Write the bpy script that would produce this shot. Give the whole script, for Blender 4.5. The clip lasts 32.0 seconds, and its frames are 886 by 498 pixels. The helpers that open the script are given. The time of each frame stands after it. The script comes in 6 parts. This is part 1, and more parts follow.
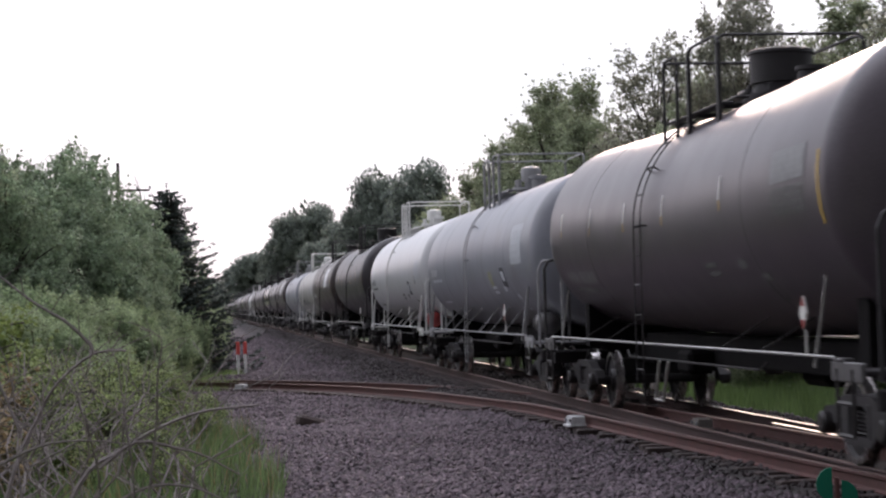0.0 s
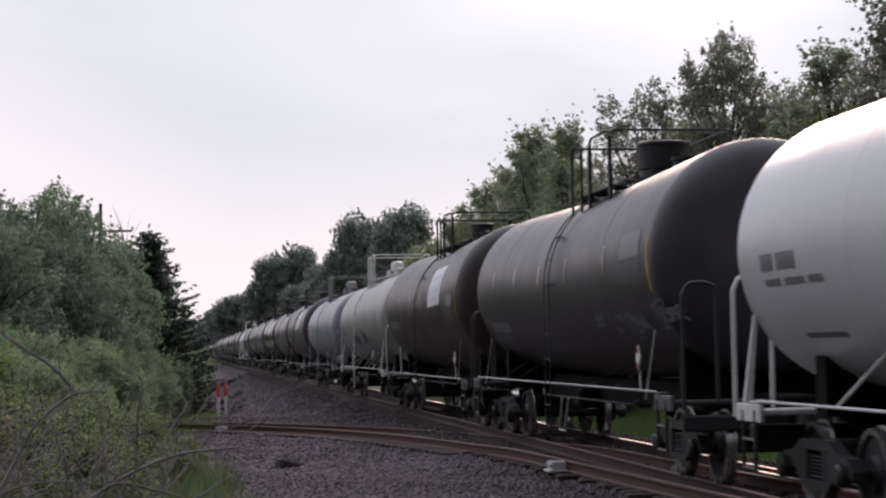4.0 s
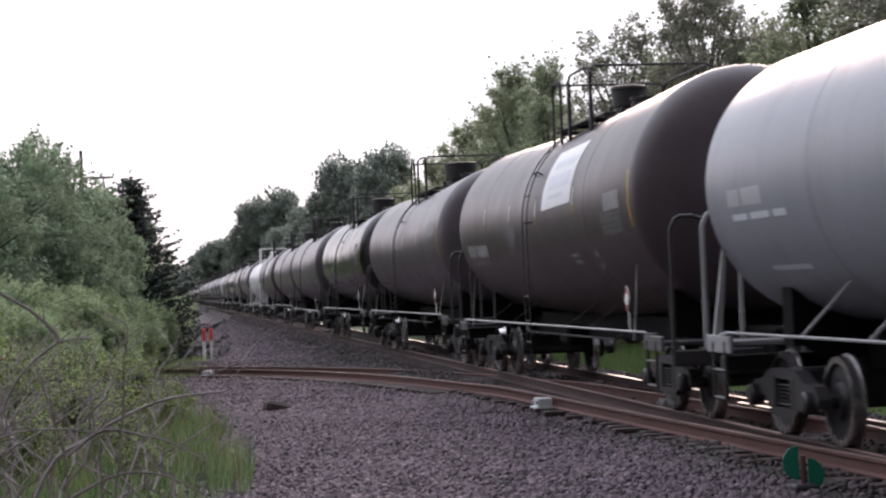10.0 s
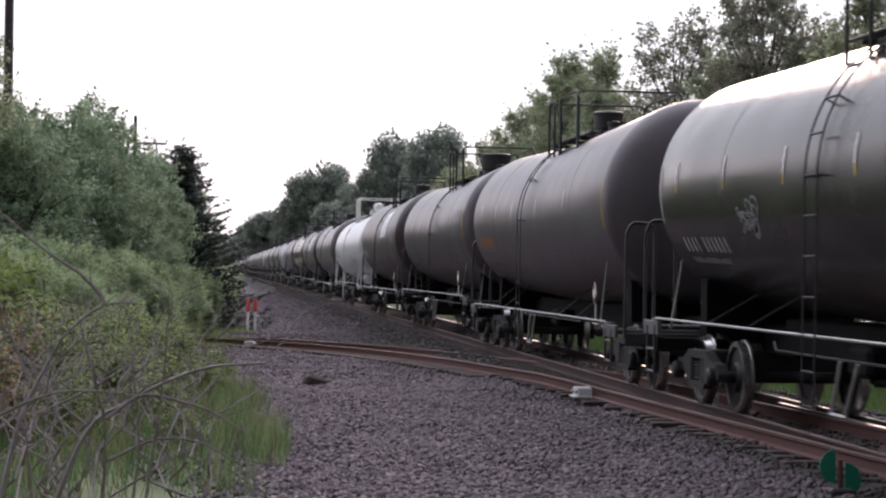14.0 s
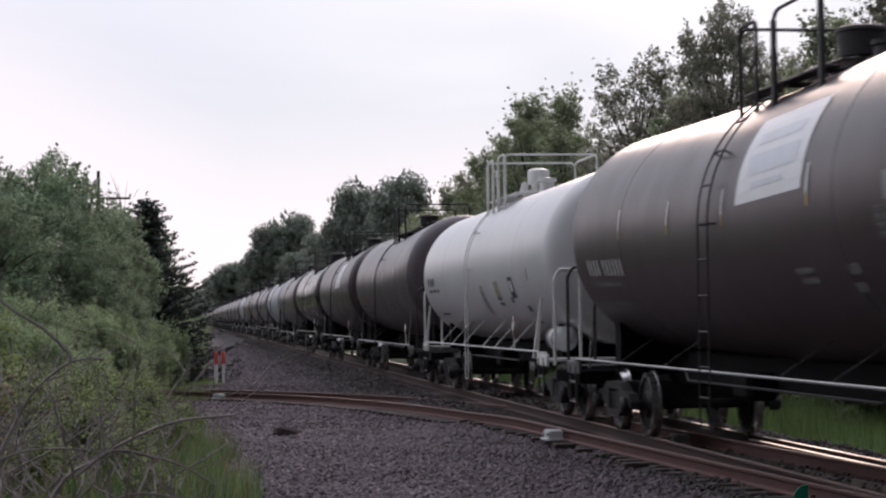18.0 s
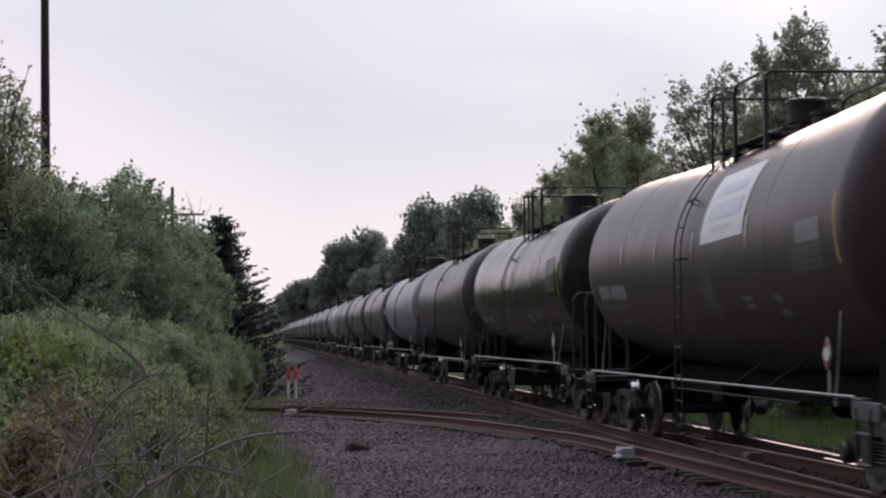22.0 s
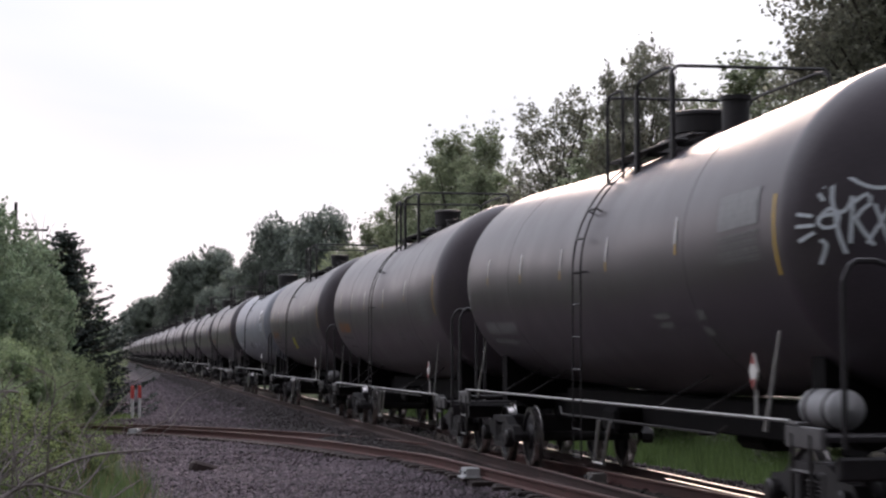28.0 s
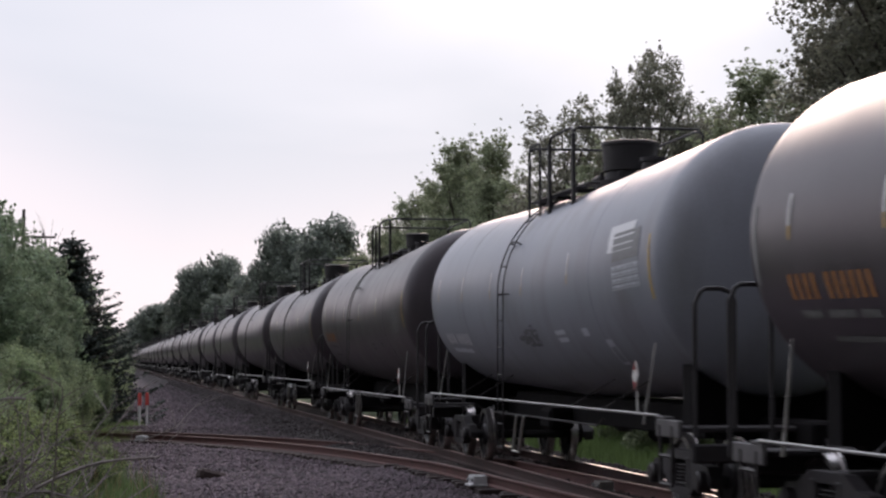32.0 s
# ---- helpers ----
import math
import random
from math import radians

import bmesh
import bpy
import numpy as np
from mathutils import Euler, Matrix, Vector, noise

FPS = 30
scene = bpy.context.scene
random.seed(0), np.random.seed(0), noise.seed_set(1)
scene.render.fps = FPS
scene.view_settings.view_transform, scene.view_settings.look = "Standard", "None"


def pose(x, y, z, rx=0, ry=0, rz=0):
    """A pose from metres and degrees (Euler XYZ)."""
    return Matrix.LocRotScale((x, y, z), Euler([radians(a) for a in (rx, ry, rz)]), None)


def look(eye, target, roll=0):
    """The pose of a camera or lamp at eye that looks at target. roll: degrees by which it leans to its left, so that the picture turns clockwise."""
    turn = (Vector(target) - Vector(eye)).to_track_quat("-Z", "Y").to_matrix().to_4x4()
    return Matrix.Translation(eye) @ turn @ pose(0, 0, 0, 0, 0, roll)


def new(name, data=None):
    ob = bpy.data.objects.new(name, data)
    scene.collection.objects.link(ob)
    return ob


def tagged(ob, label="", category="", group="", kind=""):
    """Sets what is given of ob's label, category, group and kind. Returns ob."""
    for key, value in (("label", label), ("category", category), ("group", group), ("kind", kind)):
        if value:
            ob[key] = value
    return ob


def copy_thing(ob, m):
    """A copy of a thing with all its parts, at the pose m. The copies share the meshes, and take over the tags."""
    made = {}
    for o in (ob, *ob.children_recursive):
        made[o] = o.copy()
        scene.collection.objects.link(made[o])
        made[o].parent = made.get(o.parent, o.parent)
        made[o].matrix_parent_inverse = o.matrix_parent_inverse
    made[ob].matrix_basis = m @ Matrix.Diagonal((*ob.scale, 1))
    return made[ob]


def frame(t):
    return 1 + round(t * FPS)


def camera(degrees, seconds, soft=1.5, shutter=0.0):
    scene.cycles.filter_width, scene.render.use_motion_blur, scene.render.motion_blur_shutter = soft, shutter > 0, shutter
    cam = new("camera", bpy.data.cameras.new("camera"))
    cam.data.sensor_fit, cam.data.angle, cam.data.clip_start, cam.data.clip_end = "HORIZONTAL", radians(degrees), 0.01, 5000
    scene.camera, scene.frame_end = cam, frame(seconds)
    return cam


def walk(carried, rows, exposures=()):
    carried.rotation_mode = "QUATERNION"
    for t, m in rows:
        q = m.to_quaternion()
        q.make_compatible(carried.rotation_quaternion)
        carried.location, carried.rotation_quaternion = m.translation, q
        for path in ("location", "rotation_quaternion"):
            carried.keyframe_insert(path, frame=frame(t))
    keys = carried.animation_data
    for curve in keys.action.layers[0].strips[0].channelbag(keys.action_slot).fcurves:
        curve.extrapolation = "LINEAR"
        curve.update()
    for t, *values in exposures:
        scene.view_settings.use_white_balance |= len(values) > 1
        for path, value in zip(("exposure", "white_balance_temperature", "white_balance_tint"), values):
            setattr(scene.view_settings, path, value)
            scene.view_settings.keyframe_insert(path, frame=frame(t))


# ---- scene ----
EYE = (0.0, 0.0, 1.746)
cam = camera(25.97, 32.0, soft=2.25, shutter=0.3)

# seconds, heading from the track to the right, tilt up, lean (degrees)
PATH = [
(0.0, 7.082, 1.677, -1.471), (0.5, 6.874, 2.121, -1.504), (1.0, 6.749, 1.876, -1.762), (1.5, 6.864, 1.957, -1.704),
(2.0, 7.025, 2.525, -1.500), (2.5, 7.365, 2.520, -1.126), (4.5, 7.775, 3.268, -0.850), (5.0, 8.047, 3.608, -0.821),
(5.5, 7.944, 3.845, -1.195), (6.0, 7.716, 3.739, -1.416), (6.5, 7.708, 3.735, -1.272), (7.0, 7.109, 3.047, -1.391),
(7.5, 5.083, 3.226, -1.836), (8.0, 5.644, 3.394, -1.827), (8.5, 6.784, 2.242, -1.852), (9.0, 7.229, 1.688, -2.003),
(9.5, 7.846, 1.509, -1.732), (10.0, 8.102, 1.157, -2.184), (10.5, 7.884, 2.132, -2.295), (11.0, 7.464, 1.795, -2.155),
(11.5, 6.955, 3.760, -3.751), (12.0, 5.095, 4.073, -4.289), (12.5, 5.813, 5.565, -2.748), (13.0, 5.628, 3.535, -2.281),
(13.5, 5.398, 1.559, -0.925), (14.0, 6.683, 0.657, 0.951), (14.5, 7.001, 1.493, 1.435), (16.5, 7.103, 1.288, -0.155),
(17.0, 7.188, 1.310, -0.167), (17.5, 7.073, 2.003, -0.633), (18.0, 7.687, 2.034, -0.719), (18.5, 6.782, 2.207, -0.471),
(19.0, 5.736, 2.144, -0.647), (19.5, 6.249, 2.275, -0.839), (20.0, 5.771, 1.114, -0.964), (20.5, 5.556, 2.526, -0.262),
(21.0, 5.523, 2.284, -0.826), (21.5, 5.226, 2.365, -0.147), (22.0, 5.545, 2.548, -0.516), (22.5, 5.710, 2.874, -0.506),
(23.0, 5.670, 3.234, -0.528), (23.5, 5.656, 3.071, -0.711), (24.0, 6.339, 3.019, -1.153), (24.5, 7.340, 2.703, -1.354),
(25.0, 7.997, 1.865, -1.138), (25.5, 8.104, 1.193, -1.153), (27.5, 9.779, 2.493, -0.232), (28.0, 10.087, 3.116, -0.071),
(28.5, 10.593, 3.671, -0.026), (29.0, 10.317, 3.426, 0.437), (29.5, 11.048, 3.942, 0.330), (30.0, 10.268, 3.577, 0.200),
(30.5, 10.163, 2.946, 0.153), (31.0, 9.944, 2.826, -0.123), (31.5, 9.883, 2.861, -0.075), (32.0, 9.864, 3.342, 0.012)]


def aim(yaw, tilt, lean):
    a, b = radians(yaw), radians(tilt)
    way = Vector((math.sin(a) * math.cos(b), math.cos(a) * math.cos(b), math.sin(b)))
    return look(EYE, Vector(EYE) + way, lean)


EXPOSURES = [(0, 0.82), (1, 0.44), (2, 0.38), (5, 0.24), (6, 0.13), (7, 0.13), (8, -0.05), (9, 0.40), (10, 1.08), (11, 0.68), (12, -0.24), (13, -0.20), (14, 1.0),
             (16.5, 0.92), (17, 0.95), (18, 0.44), (19, 0.25), (20, 0.32), (21, 0.20), (22, 0.26), (23, 0.18), (24, 0.20), (25, 0.30), (25.5, 0.42),
             (27.5, 0.6), (28, 0.62), (29, 0.44), (30, 0.29), (31, 0.40), (32, 0.38)]
# a slightly cool white balance, coolest where the picture is darkest
walk(cam, [(t, aim(a, b, c)) for t, a, b, c in PATH], [(t, e, 6250 if 11.5 < t < 13.5 else 6400, 17 if 11.5 < t < 13.5 else 13) for t, e in EXPOSURES])

# ---- sky and sun ----
SUN_AZ, SUN_EL = radians(15), radians(20)
world = bpy.data.worlds.new("sky")
scene.world = world
world.use_nodes = True
wn, wl = world.node_tree.nodes, world.node_tree.links
wn.clear()


def wnode(kind, **kw):
    n = wn.new(kind)
    for k, val in kw.items():
        n.inputs[k].default_value = val
    return n


sky = wnode("ShaderNodeTexSky")
sky.sky_type, sky.sun_disc = "NISHITA", False
sky.sun_elevation, sky.sun_rotation = SUN_EL, SUN_AZ
sky.air_density, sky.dust_density = 1.0, 1.0
coord = wnode("ShaderNodeTexCoord")
sep = wnode("ShaderNodeSeparateXYZ")
wl.new(coord.outputs["Generated"], sep.inputs[0])
stretch = wnode("ShaderNodeVectorMath")
stretch.operation = "MULTIPLY"
stretch.inputs[1].default_value = (1.0, 1.0, 3.0)
wl.new(coord.outputs["Generated"], stretch.inputs[0])
cloud = wnode("ShaderNodeTexNoise", Scale=2.6, Detail=4.0, Roughness=0.45, Distortion=0.4)
wl.new(stretch.outputs[0], cloud.inputs["Vector"])
tone = wnode("ShaderNodeValToRGB")
tone.color_ramp.elements[0].position, tone.color_ramp.elements[0].color = 0.40, (0.635, 0.662, 0.735, 1)
tone.color_ramp.elements[1].position, tone.color_ramp.elements[1].color = 0.60, (0.765, 0.768, 0.830, 1)
wl.new(cloud.outputs["Fac"], tone.inputs[0])
# a pale bank of cloud along the horizon, higher towards the left, with a soft uneven upper edge
edge = wnode("ShaderNodeMapRange")
edge.inputs["From Min"].default_value, edge.inputs["From Max"].default_value = -0.16, 0.03
edge.inputs["To Min"].default_value, edge.inputs["To Max"].default_value = 0.165, 0.075
wl.new(sep.outputs["X"], edge.inputs["Value"])
ragged = wnode("ShaderNodeMath")
ragged.operation = "MULTIPLY_ADD"
ragged.inputs[1].default_value = 0.075
wl.new(cloud.outputs["Fac"], ragged.inputs[0])
wl.new(edge.outputs[0], ragged.inputs[2])
over = wnode("ShaderNodeMath")
over.operation = "SUBTRACT"
wl.new(sep.outputs["Z"], over.inputs[0])
wl.new(ragged.outputs[0], over.inputs[1])
low = wnode("ShaderNodeMapRange")
low.interpolation_type = "SMOOTHSTEP"
low.inputs["From Min"].default_value, low.inputs["From Max"].default_value = -0.075, 0.025
low.inputs["To Min"].default_value, low.inputs["To Max"].default_value = 0.9, 0.0
wl.new(over.outputs[0], low.inputs["Value"])
band = wnode("ShaderNodeMix")
band.data_type = "RGBA"
band.inputs["B"].default_value = (0.880, 0.806, 0.850, 1)
wl.new(low.outputs[0], band.inputs["Factor"])
wl.new(tone.outputs[0], band.inputs["A"])
veil = wnode("ShaderNodeMix")
veil.data_type = "RGBA"
veil.inputs["Factor"].default_value = 0.92
scaled = wnode("ShaderNodeVectorMath")
scaled.operation = "SCALE"
scaled.inputs["Scale"].default_value = 0.05
wl.new(sky.outputs[0], scaled.inputs[0])
wl.new(scaled.outputs[0], veil.inputs["A"])
wl.new(band.outputs["Result"], veil.inputs["B"])
sun_way = wnode("ShaderNodeVectorMath")
sun_way.operation = "DOT_PRODUCT"
sun_way.inputs[1].default_value = (math.sin(SUN_AZ) * math.cos(SUN_EL), math.cos(SUN_AZ) * math.cos(SUN_EL), math.sin(SUN_EL))
wl.new(coord.outputs["Generated"], sun_way.inputs[0])
glow = wnode("ShaderNodeMapRange")
glow.interpolation_type = "SMOOTHERSTEP"
glow.inputs["From Min"].default_value, glow.inputs["From Max"].default_value = 0.972, 1.0
glow.inputs["To Max"].default_value = 0.5
wl.new(sun_way.outputs["Value"], glow.inputs["Value"])
warm = wnode("ShaderNodeMix")
warm.data_type, warm.blend_type = "RGBA", "ADD"
warm.inputs["B"].default_value = (1.0, 0.86, 0.82, 1)
wl.new(glow.outputs[0], warm.inputs["Factor"])
wl.new(veil.outputs["Result"], warm.inputs["A"])
# the overcast is duller on the side away from the sun
side_y = wnode("ShaderNodeMapRange")
side_y.inputs["From Min"].default_value, side_y.inputs["From Max"].default_value = -0.5, 0.15
side_y.inputs["To Min"].default_value, side_y.inputs["To Max"].default_value = 0.20, 1.0
wl.new(sep.outputs["Y"], side_y.inputs["Value"])
backg = wnode("ShaderNodeBackground", Strength=0.97)
# and brighter towards the zenith, as an overcast sky is
zenith = wnode("ShaderNodeMapRange")
zenith.inputs["From Min"].default_value, zenith.inputs["From Max"].default_value = 0.28, 0.9
zenith.inputs["To Min"].default_value, zenith.inputs["To Max"].default_value = 0.90, 2.30
wl.new(sep.outputs["Z"], zenith.inputs["Value"])
strength = wnode("ShaderNodeMath")
strength.operation = "MULTIPLY"
wl.new(side_y.outputs[0], strength.inputs[0])
wl.new(zenith.outputs[0], strength.inputs[1])
wl.new(strength.outputs[0], backg.inputs["Strength"])
wout = wnode("ShaderNodeOutputWorld")
wl.new(warm.outputs["Result"], backg.inputs["Color"])
wl.new(backg.outputs[0], wout.inputs["Surface"])

sun = new("sun", bpy.data.lights.new("sun", "SUN"))
sun.data.energy, sun.data.angle, sun.data.color = 1.0, radians(20), (1.0, 0.75, 0.62)
sun.matrix_world = look((0, 0, 0), (-math.sin(SUN_AZ) * math.cos(SUN_EL), -math.cos(SUN_AZ) * math.cos(SUN_EL), -math.sin(SUN_EL)))


# ---- materials ----
def material(name, color, rough=0.6, metal=0.0, spread=0.25, scale=6.0, fine=60.0, bump=0.15, stain=None, stain_amount=0.4,
             stain_scale=(1.0, 1.0, 1.0), island=False, vary=0.0, spec=0.5, coat=0.0):
    """A surface with broad patches, fine grain, optional streaky stains and bump."""
    m = bpy.data.materials.new(name)
    m.use_nodes = True
    n, l = m.node_tree.nodes, m.node_tree.links
    b = n["Principled BSDF"]
    b.inputs["Metallic"].default_value = metal
    b.inputs["Specular IOR Level"].default_value = spec
    b.inputs["Coat Weight"].default_value = coat
    b.inputs["Coat Roughness"].default_value = 0.25
    co = n.new("ShaderNodeTexCoord")
    broad = n.new("ShaderNodeTexNoise")
    broad.inputs["Scale"].default_value, broad.inputs["Detail"].default_value = scale, 4.0
    grain = n.new("ShaderNodeTexNoise")
    grain.inputs["Scale"].default_value, grain.inputs["Detail"].default_value = fine, 3.0
    l.new(co.outputs["Object"], broad.inputs["Vector"])
    l.new(co.outputs["Object"], grain.inputs["Vector"])
    mixer = n.new("ShaderNodeMath")
    mixer.operation = "MULTIPLY_ADD"
    mixer.inputs[1].default_value = 0.6
    l.new(broad.outputs["Fac"], mixer.inputs[0])
    part_b = n.new("ShaderNodeMath")
    part_b.operation = "MULTIPLY"
    part_b.inputs[1].default_value = 0.4
    l.new(grain.outputs["Fac"], part_b.inputs[0])
    l.new(part_b.outputs[0], mixer.inputs[2])
    ramp = n.new("ShaderNodeValToRGB")
    lo, hi = 1 - spread, 1 + spread
    ramp.color_ramp.elements[0].position, ramp.color_ramp.elements[0].color = 0.32, (*[c * lo for c in color], 1)
    ramp.color_ramp.elements[1].position, ramp.color_ramp.elements[1].color = 0.68, (*[min(1, c * hi) for c in color], 1)
    l.new(mixer.outputs[0], ramp.inputs[0])
    out = ramp.outputs[0]
    if stain:
        warp = n.new("ShaderNodeVectorMath")
        warp.operation = "MULTIPLY"
        warp.inputs[1].default_value = stain_scale
        l.new(co.outputs["Object"], warp.inputs[0])
        st = n.new("ShaderNodeTexNoise")
        st.inputs["Scale"].default_value, st.inputs["Detail"].default_value = 2.0, 6.0
        l.new(warp.outputs[0], st.inputs["Vector"])
        rng = n.new("ShaderNodeMapRange")
        rng.inputs["From Min"].default_value, rng.inputs["From Max"].default_value = 0.48, 0.75
        rng.inputs["To Max"].default_value = stain_amount
        l.new(st.outputs["Fac"], rng.inputs["Value"])
        mx = n.new("ShaderNodeMix")
        mx.data_type = "RGBA"
        mx.inputs["B"].default_value = (*stain, 1)
        l.new(rng.outputs[0], mx.inputs["Factor"])
        l.new(out, mx.inputs["A"])
        out = mx.outputs["Result"]
    if island or vary:
        if island:
            src = n.new("ShaderNodeNewGeometry").outputs["Random Per Island"]
        else:
            src = n.new("ShaderNodeObjectInfo").outputs["Random"]
        amount = vary or 0.35
        mr = n.new("ShaderNodeMapRange")
        mr.inputs["To Min"].default_value, mr.inputs["To Max"].default_value = 1 - amount, 1 + amount
        l.new(src, mr.inputs["Value"])
        sc = n.new("ShaderNodeVectorMath")
        sc.operation = "SCALE"
        l.new(out, sc.inputs[0])
        l.new(mr.outputs[0], sc.inputs["Scale"])
        out = sc.outputs[0]
    l.new(out, b.inputs["Base Color"])
    rr = n.new("ShaderNodeMapRange")
    rr.inputs["To Min"].default_value, rr.inputs["To Max"].default_value = max(0.03, rough - 0.1), min(1, rough + 0.1)
    l.new(broad.outputs["Fac"], rr.inputs["Value"])
    l.new(rr.outputs[0], b.inputs["Roughness"])
    if bump:
        bp = n.new("ShaderNodeBump")
        bp.inputs["Strength"].default_value, bp.inputs["Distance"].default_value = bump, 0.02
        l.new(grain.outputs["Fac"], bp.inputs["Height"])
        l.new(bp.outputs[0], b.inputs["Normal"])
    return m


def leaf_material(name, color, spread=0.45, through_light=0.4):
    m = bpy.data.materials.new(name)
    m.use_nodes = True
    n, l = m.node_tree.nodes, m.node_tree.links
    b = n["Principled BSDF"]
    b.inputs["Roughness"].default_value = 0.6
    b.inputs["Specular IOR Level"].default_value = 0.25
    isl = n.new("ShaderNodeNewGeometry")
    ramp = n.new("ShaderNodeValToRGB")
    ramp.color_ramp.elements[0].color = (*[c * (1 - spread) for c in color], 1)
    ramp.color_ramp.elements[1].color = (color[0] * (1 + spread), color[1] * (1 + spread), color[2] * (1 + spread * 0.7), 1)
    l.new(isl.outputs["Random Per Island"], ramp.inputs[0])
    co = n.new("ShaderNodeTexCoord")
    nz = n.new("ShaderNodeTexNoise")
    nz.inputs["Scale"].default_value = 0.7
    l.new(co.outputs["Object"], nz.inputs["Vector"])
    mr = n.new("ShaderNodeMapRange")
    mr.inputs["From Min"].default_value, mr.inputs["From Max"].default_value = 0.3, 0.7
    mr.inputs["To Min"].default_value, mr.inputs["To Max"].default_value = 0.7, 1.3
    l.new(nz.outputs["Fac"], mr.inputs["Value"])
    sc = n.new("ShaderNodeVectorMath")
    sc.operation = "SCALE"
    l.new(ramp.outputs[0], sc.inputs[0])
    l.new(mr.outputs[0], sc.inputs["Scale"])
    l.new(sc.outputs[0], b.inputs["Base Color"])
    tr = n.new("ShaderNodeBsdfTranslucent")
    l.new(sc.outputs[0], tr.inputs["Color"])
    mx = n.new("ShaderNodeMixShader")
    mx.inputs[0].default_value = through_light
    l.new(b.outputs[0], mx.inputs[1])
    l.new(tr.outputs[0], mx.inputs[2])
    l.new(mx.outputs[0], n["Material Output"].inputs["Surface"])
    return m


GRIME = (0.0160, 0.0130, 0.0155)
DUST = (0.095, 0.080, 0.078)
STREAK = (0.9, 0.9, 0.25)
PAINT = {
    "dark": material("dark_grey_tank_paint", (0.0640, 0.0525, 0.0625), 0.34, spread=0.22, scale=1.2, fine=40, bump=0.03, stain=DUST, stain_amount=0.2, stain_scale=STREAK, vary=0.20, spec=0.40),
    "black": material("black_tank_paint", (0.012, 0.011, 0.012), 0.28, spread=0.2, scale=1.0, fine=40, bump=0.02, stain=DUST, stain_amount=0.3, stain_scale=STREAK, vary=0.25, spec=0.7),
    "brown": material("brown_black_tank_paint", (0.0580, 0.0430, 0.0490), 0.36, spread=0.22, scale=1.2, fine=40, bump=0.03, stain=DUST, stain_amount=0.2, stain_scale=STREAK, vary=0.15, spec=0.35),
    "slate": material("grimy_slate_tank_paint", (0.0420, 0.0370, 0.0430), 0.38, spread=0.25, scale=1.2, fine=40, bump=0.03, stain=DUST, stain_amount=0.15, stain_scale=STREAK, spec=0.35),
    "umber": material("dark_umber_tank_paint", (0.0380, 0.0260, 0.0265), 0.38, spread=0.25, scale=1.2, fine=40, bump=0.03, stain=DUST, stain_amount=0.15, stain_scale=STREAK, spec=0.35),
    "gloss": material("glossy_black_tank_paint", (0.013, 0.012, 0.013), 0.24, spread=0.15, scale=1.0, fine=40, bump=0.015, stain=DUST, stain_amount=0.2, stain_scale=STREAK, spec=0.5),
    "blue": material("blue_grey_tank_paint", (0.228, 0.234, 0.268), 0.38, spread=0.12, scale=0.9, fine=40, bump=0.03, stain=(0.13, 0.12, 0.12), stain_amount=0.5, stain_scale=STREAK, vary=0.1, spec=0.4),
    "white": material("white_tank_paint", (0.52, 0.52, 0.54), 0.32, spread=0.06, scale=0.9, fine=40, bump=0.02, stain=(0.42, 0.39, 0.37), stain_amount=0.3, stain_scale=STREAK),
    "cream": material("dirty_cream_tank_paint", (0.29, 0.285, 0.275), 0.40, spread=0.12, scale=0.9, fine=40, bump=0.03, stain=(0.18, 0.15, 0.13), stain_amount=0.6, stain_scale=STREAK),
    "pale": material("pale_grey_tank_paint", (0.235, 0.245, 0.285), 0.40, spread=0.1, scale=0.9, fine=40, bump=0.03, stain=(0.13, 0.12, 0.12), stain_amount=0.5, stain_scale=STREAK, spec=0.5),
}
BLACK_IRON = material("grimy_black_iron", GRIME, 0.6, spread=0.3, scale=5, fine=50, bump=0.15, stain=(0.022, 0.015, 0.015), stain_amount=0.4)
# near-black base colour stands in for the shade beneath the tanks
SHADE_IRON = material("shade_black_iron", (0.0065, 0.0055, 0.0062), 0.8, spread=0.3, scale=5, fine=50, bump=0.1, spec=0.1)
GREY_IRON = material("grey_painted_iron", (0.26, 0.26, 0.27), 0.5, spread=0.15, scale=5, fine=50, bump=0.08, stain=(0.14, 0.10, 0.08), stain_amount=0.4)
WHITE_IRON = material("white_painted_iron", (0.62, 0.62, 0.61), 0.45, spread=0.08, scale=5, fine=50, bump=0.06, stain=(0.35, 0.30, 0.25), stain_amount=0.3)
WORN_STEEL = material("worn_bright_steel", (0.42, 0.41, 0.40), 0.35, metal=0.7, spread=0.2, scale=8, fine=60, bump=0.05)
RIM_STEEL = material("polished_wheel_steel", (0.40, 0.38, 0.38), 0.28, metal=0.9, spread=0.15, scale=8, fine=60, bump=0.03)
RAIL_TOP = material("polished_rail_head", (0.82, 0.76, 0.70), 0.34, metal=1.0, spread=0.2, scale=3, fine=40, bump=0.02)
RUST = material("brown_rusty_rail", (0.092, 0.038, 0.034), 0.8, spread=0.35, scale=4, fine=60, bump=0.2, stain=(0.06, 0.035, 0.03), stain_amount=0.5)
# rust darkened in its colour for the train's shade on the main rails
SHADED_RUST = material("shaded_rail_web", (0.048, 0.023, 0.021), 0.75, spread=0.35, scale=4, fine=60, bump=0.2, stain=(0.075, 0.040, 0.034), stain_amount=0.4)
BROWN_HEAD = material("brown_filmed_rail_head", (0.22, 0.150, 0.135), 0.5, metal=0.15, spread=0.25, scale=4, fine=60, bump=0.06, spec=0.3)
RUST_HEAD = material("dull_worn_rail_head", (0.150, 0.090, 0.080), 0.62, metal=0.0, spread=0.25, scale=4, fine=60, bump=0.08)
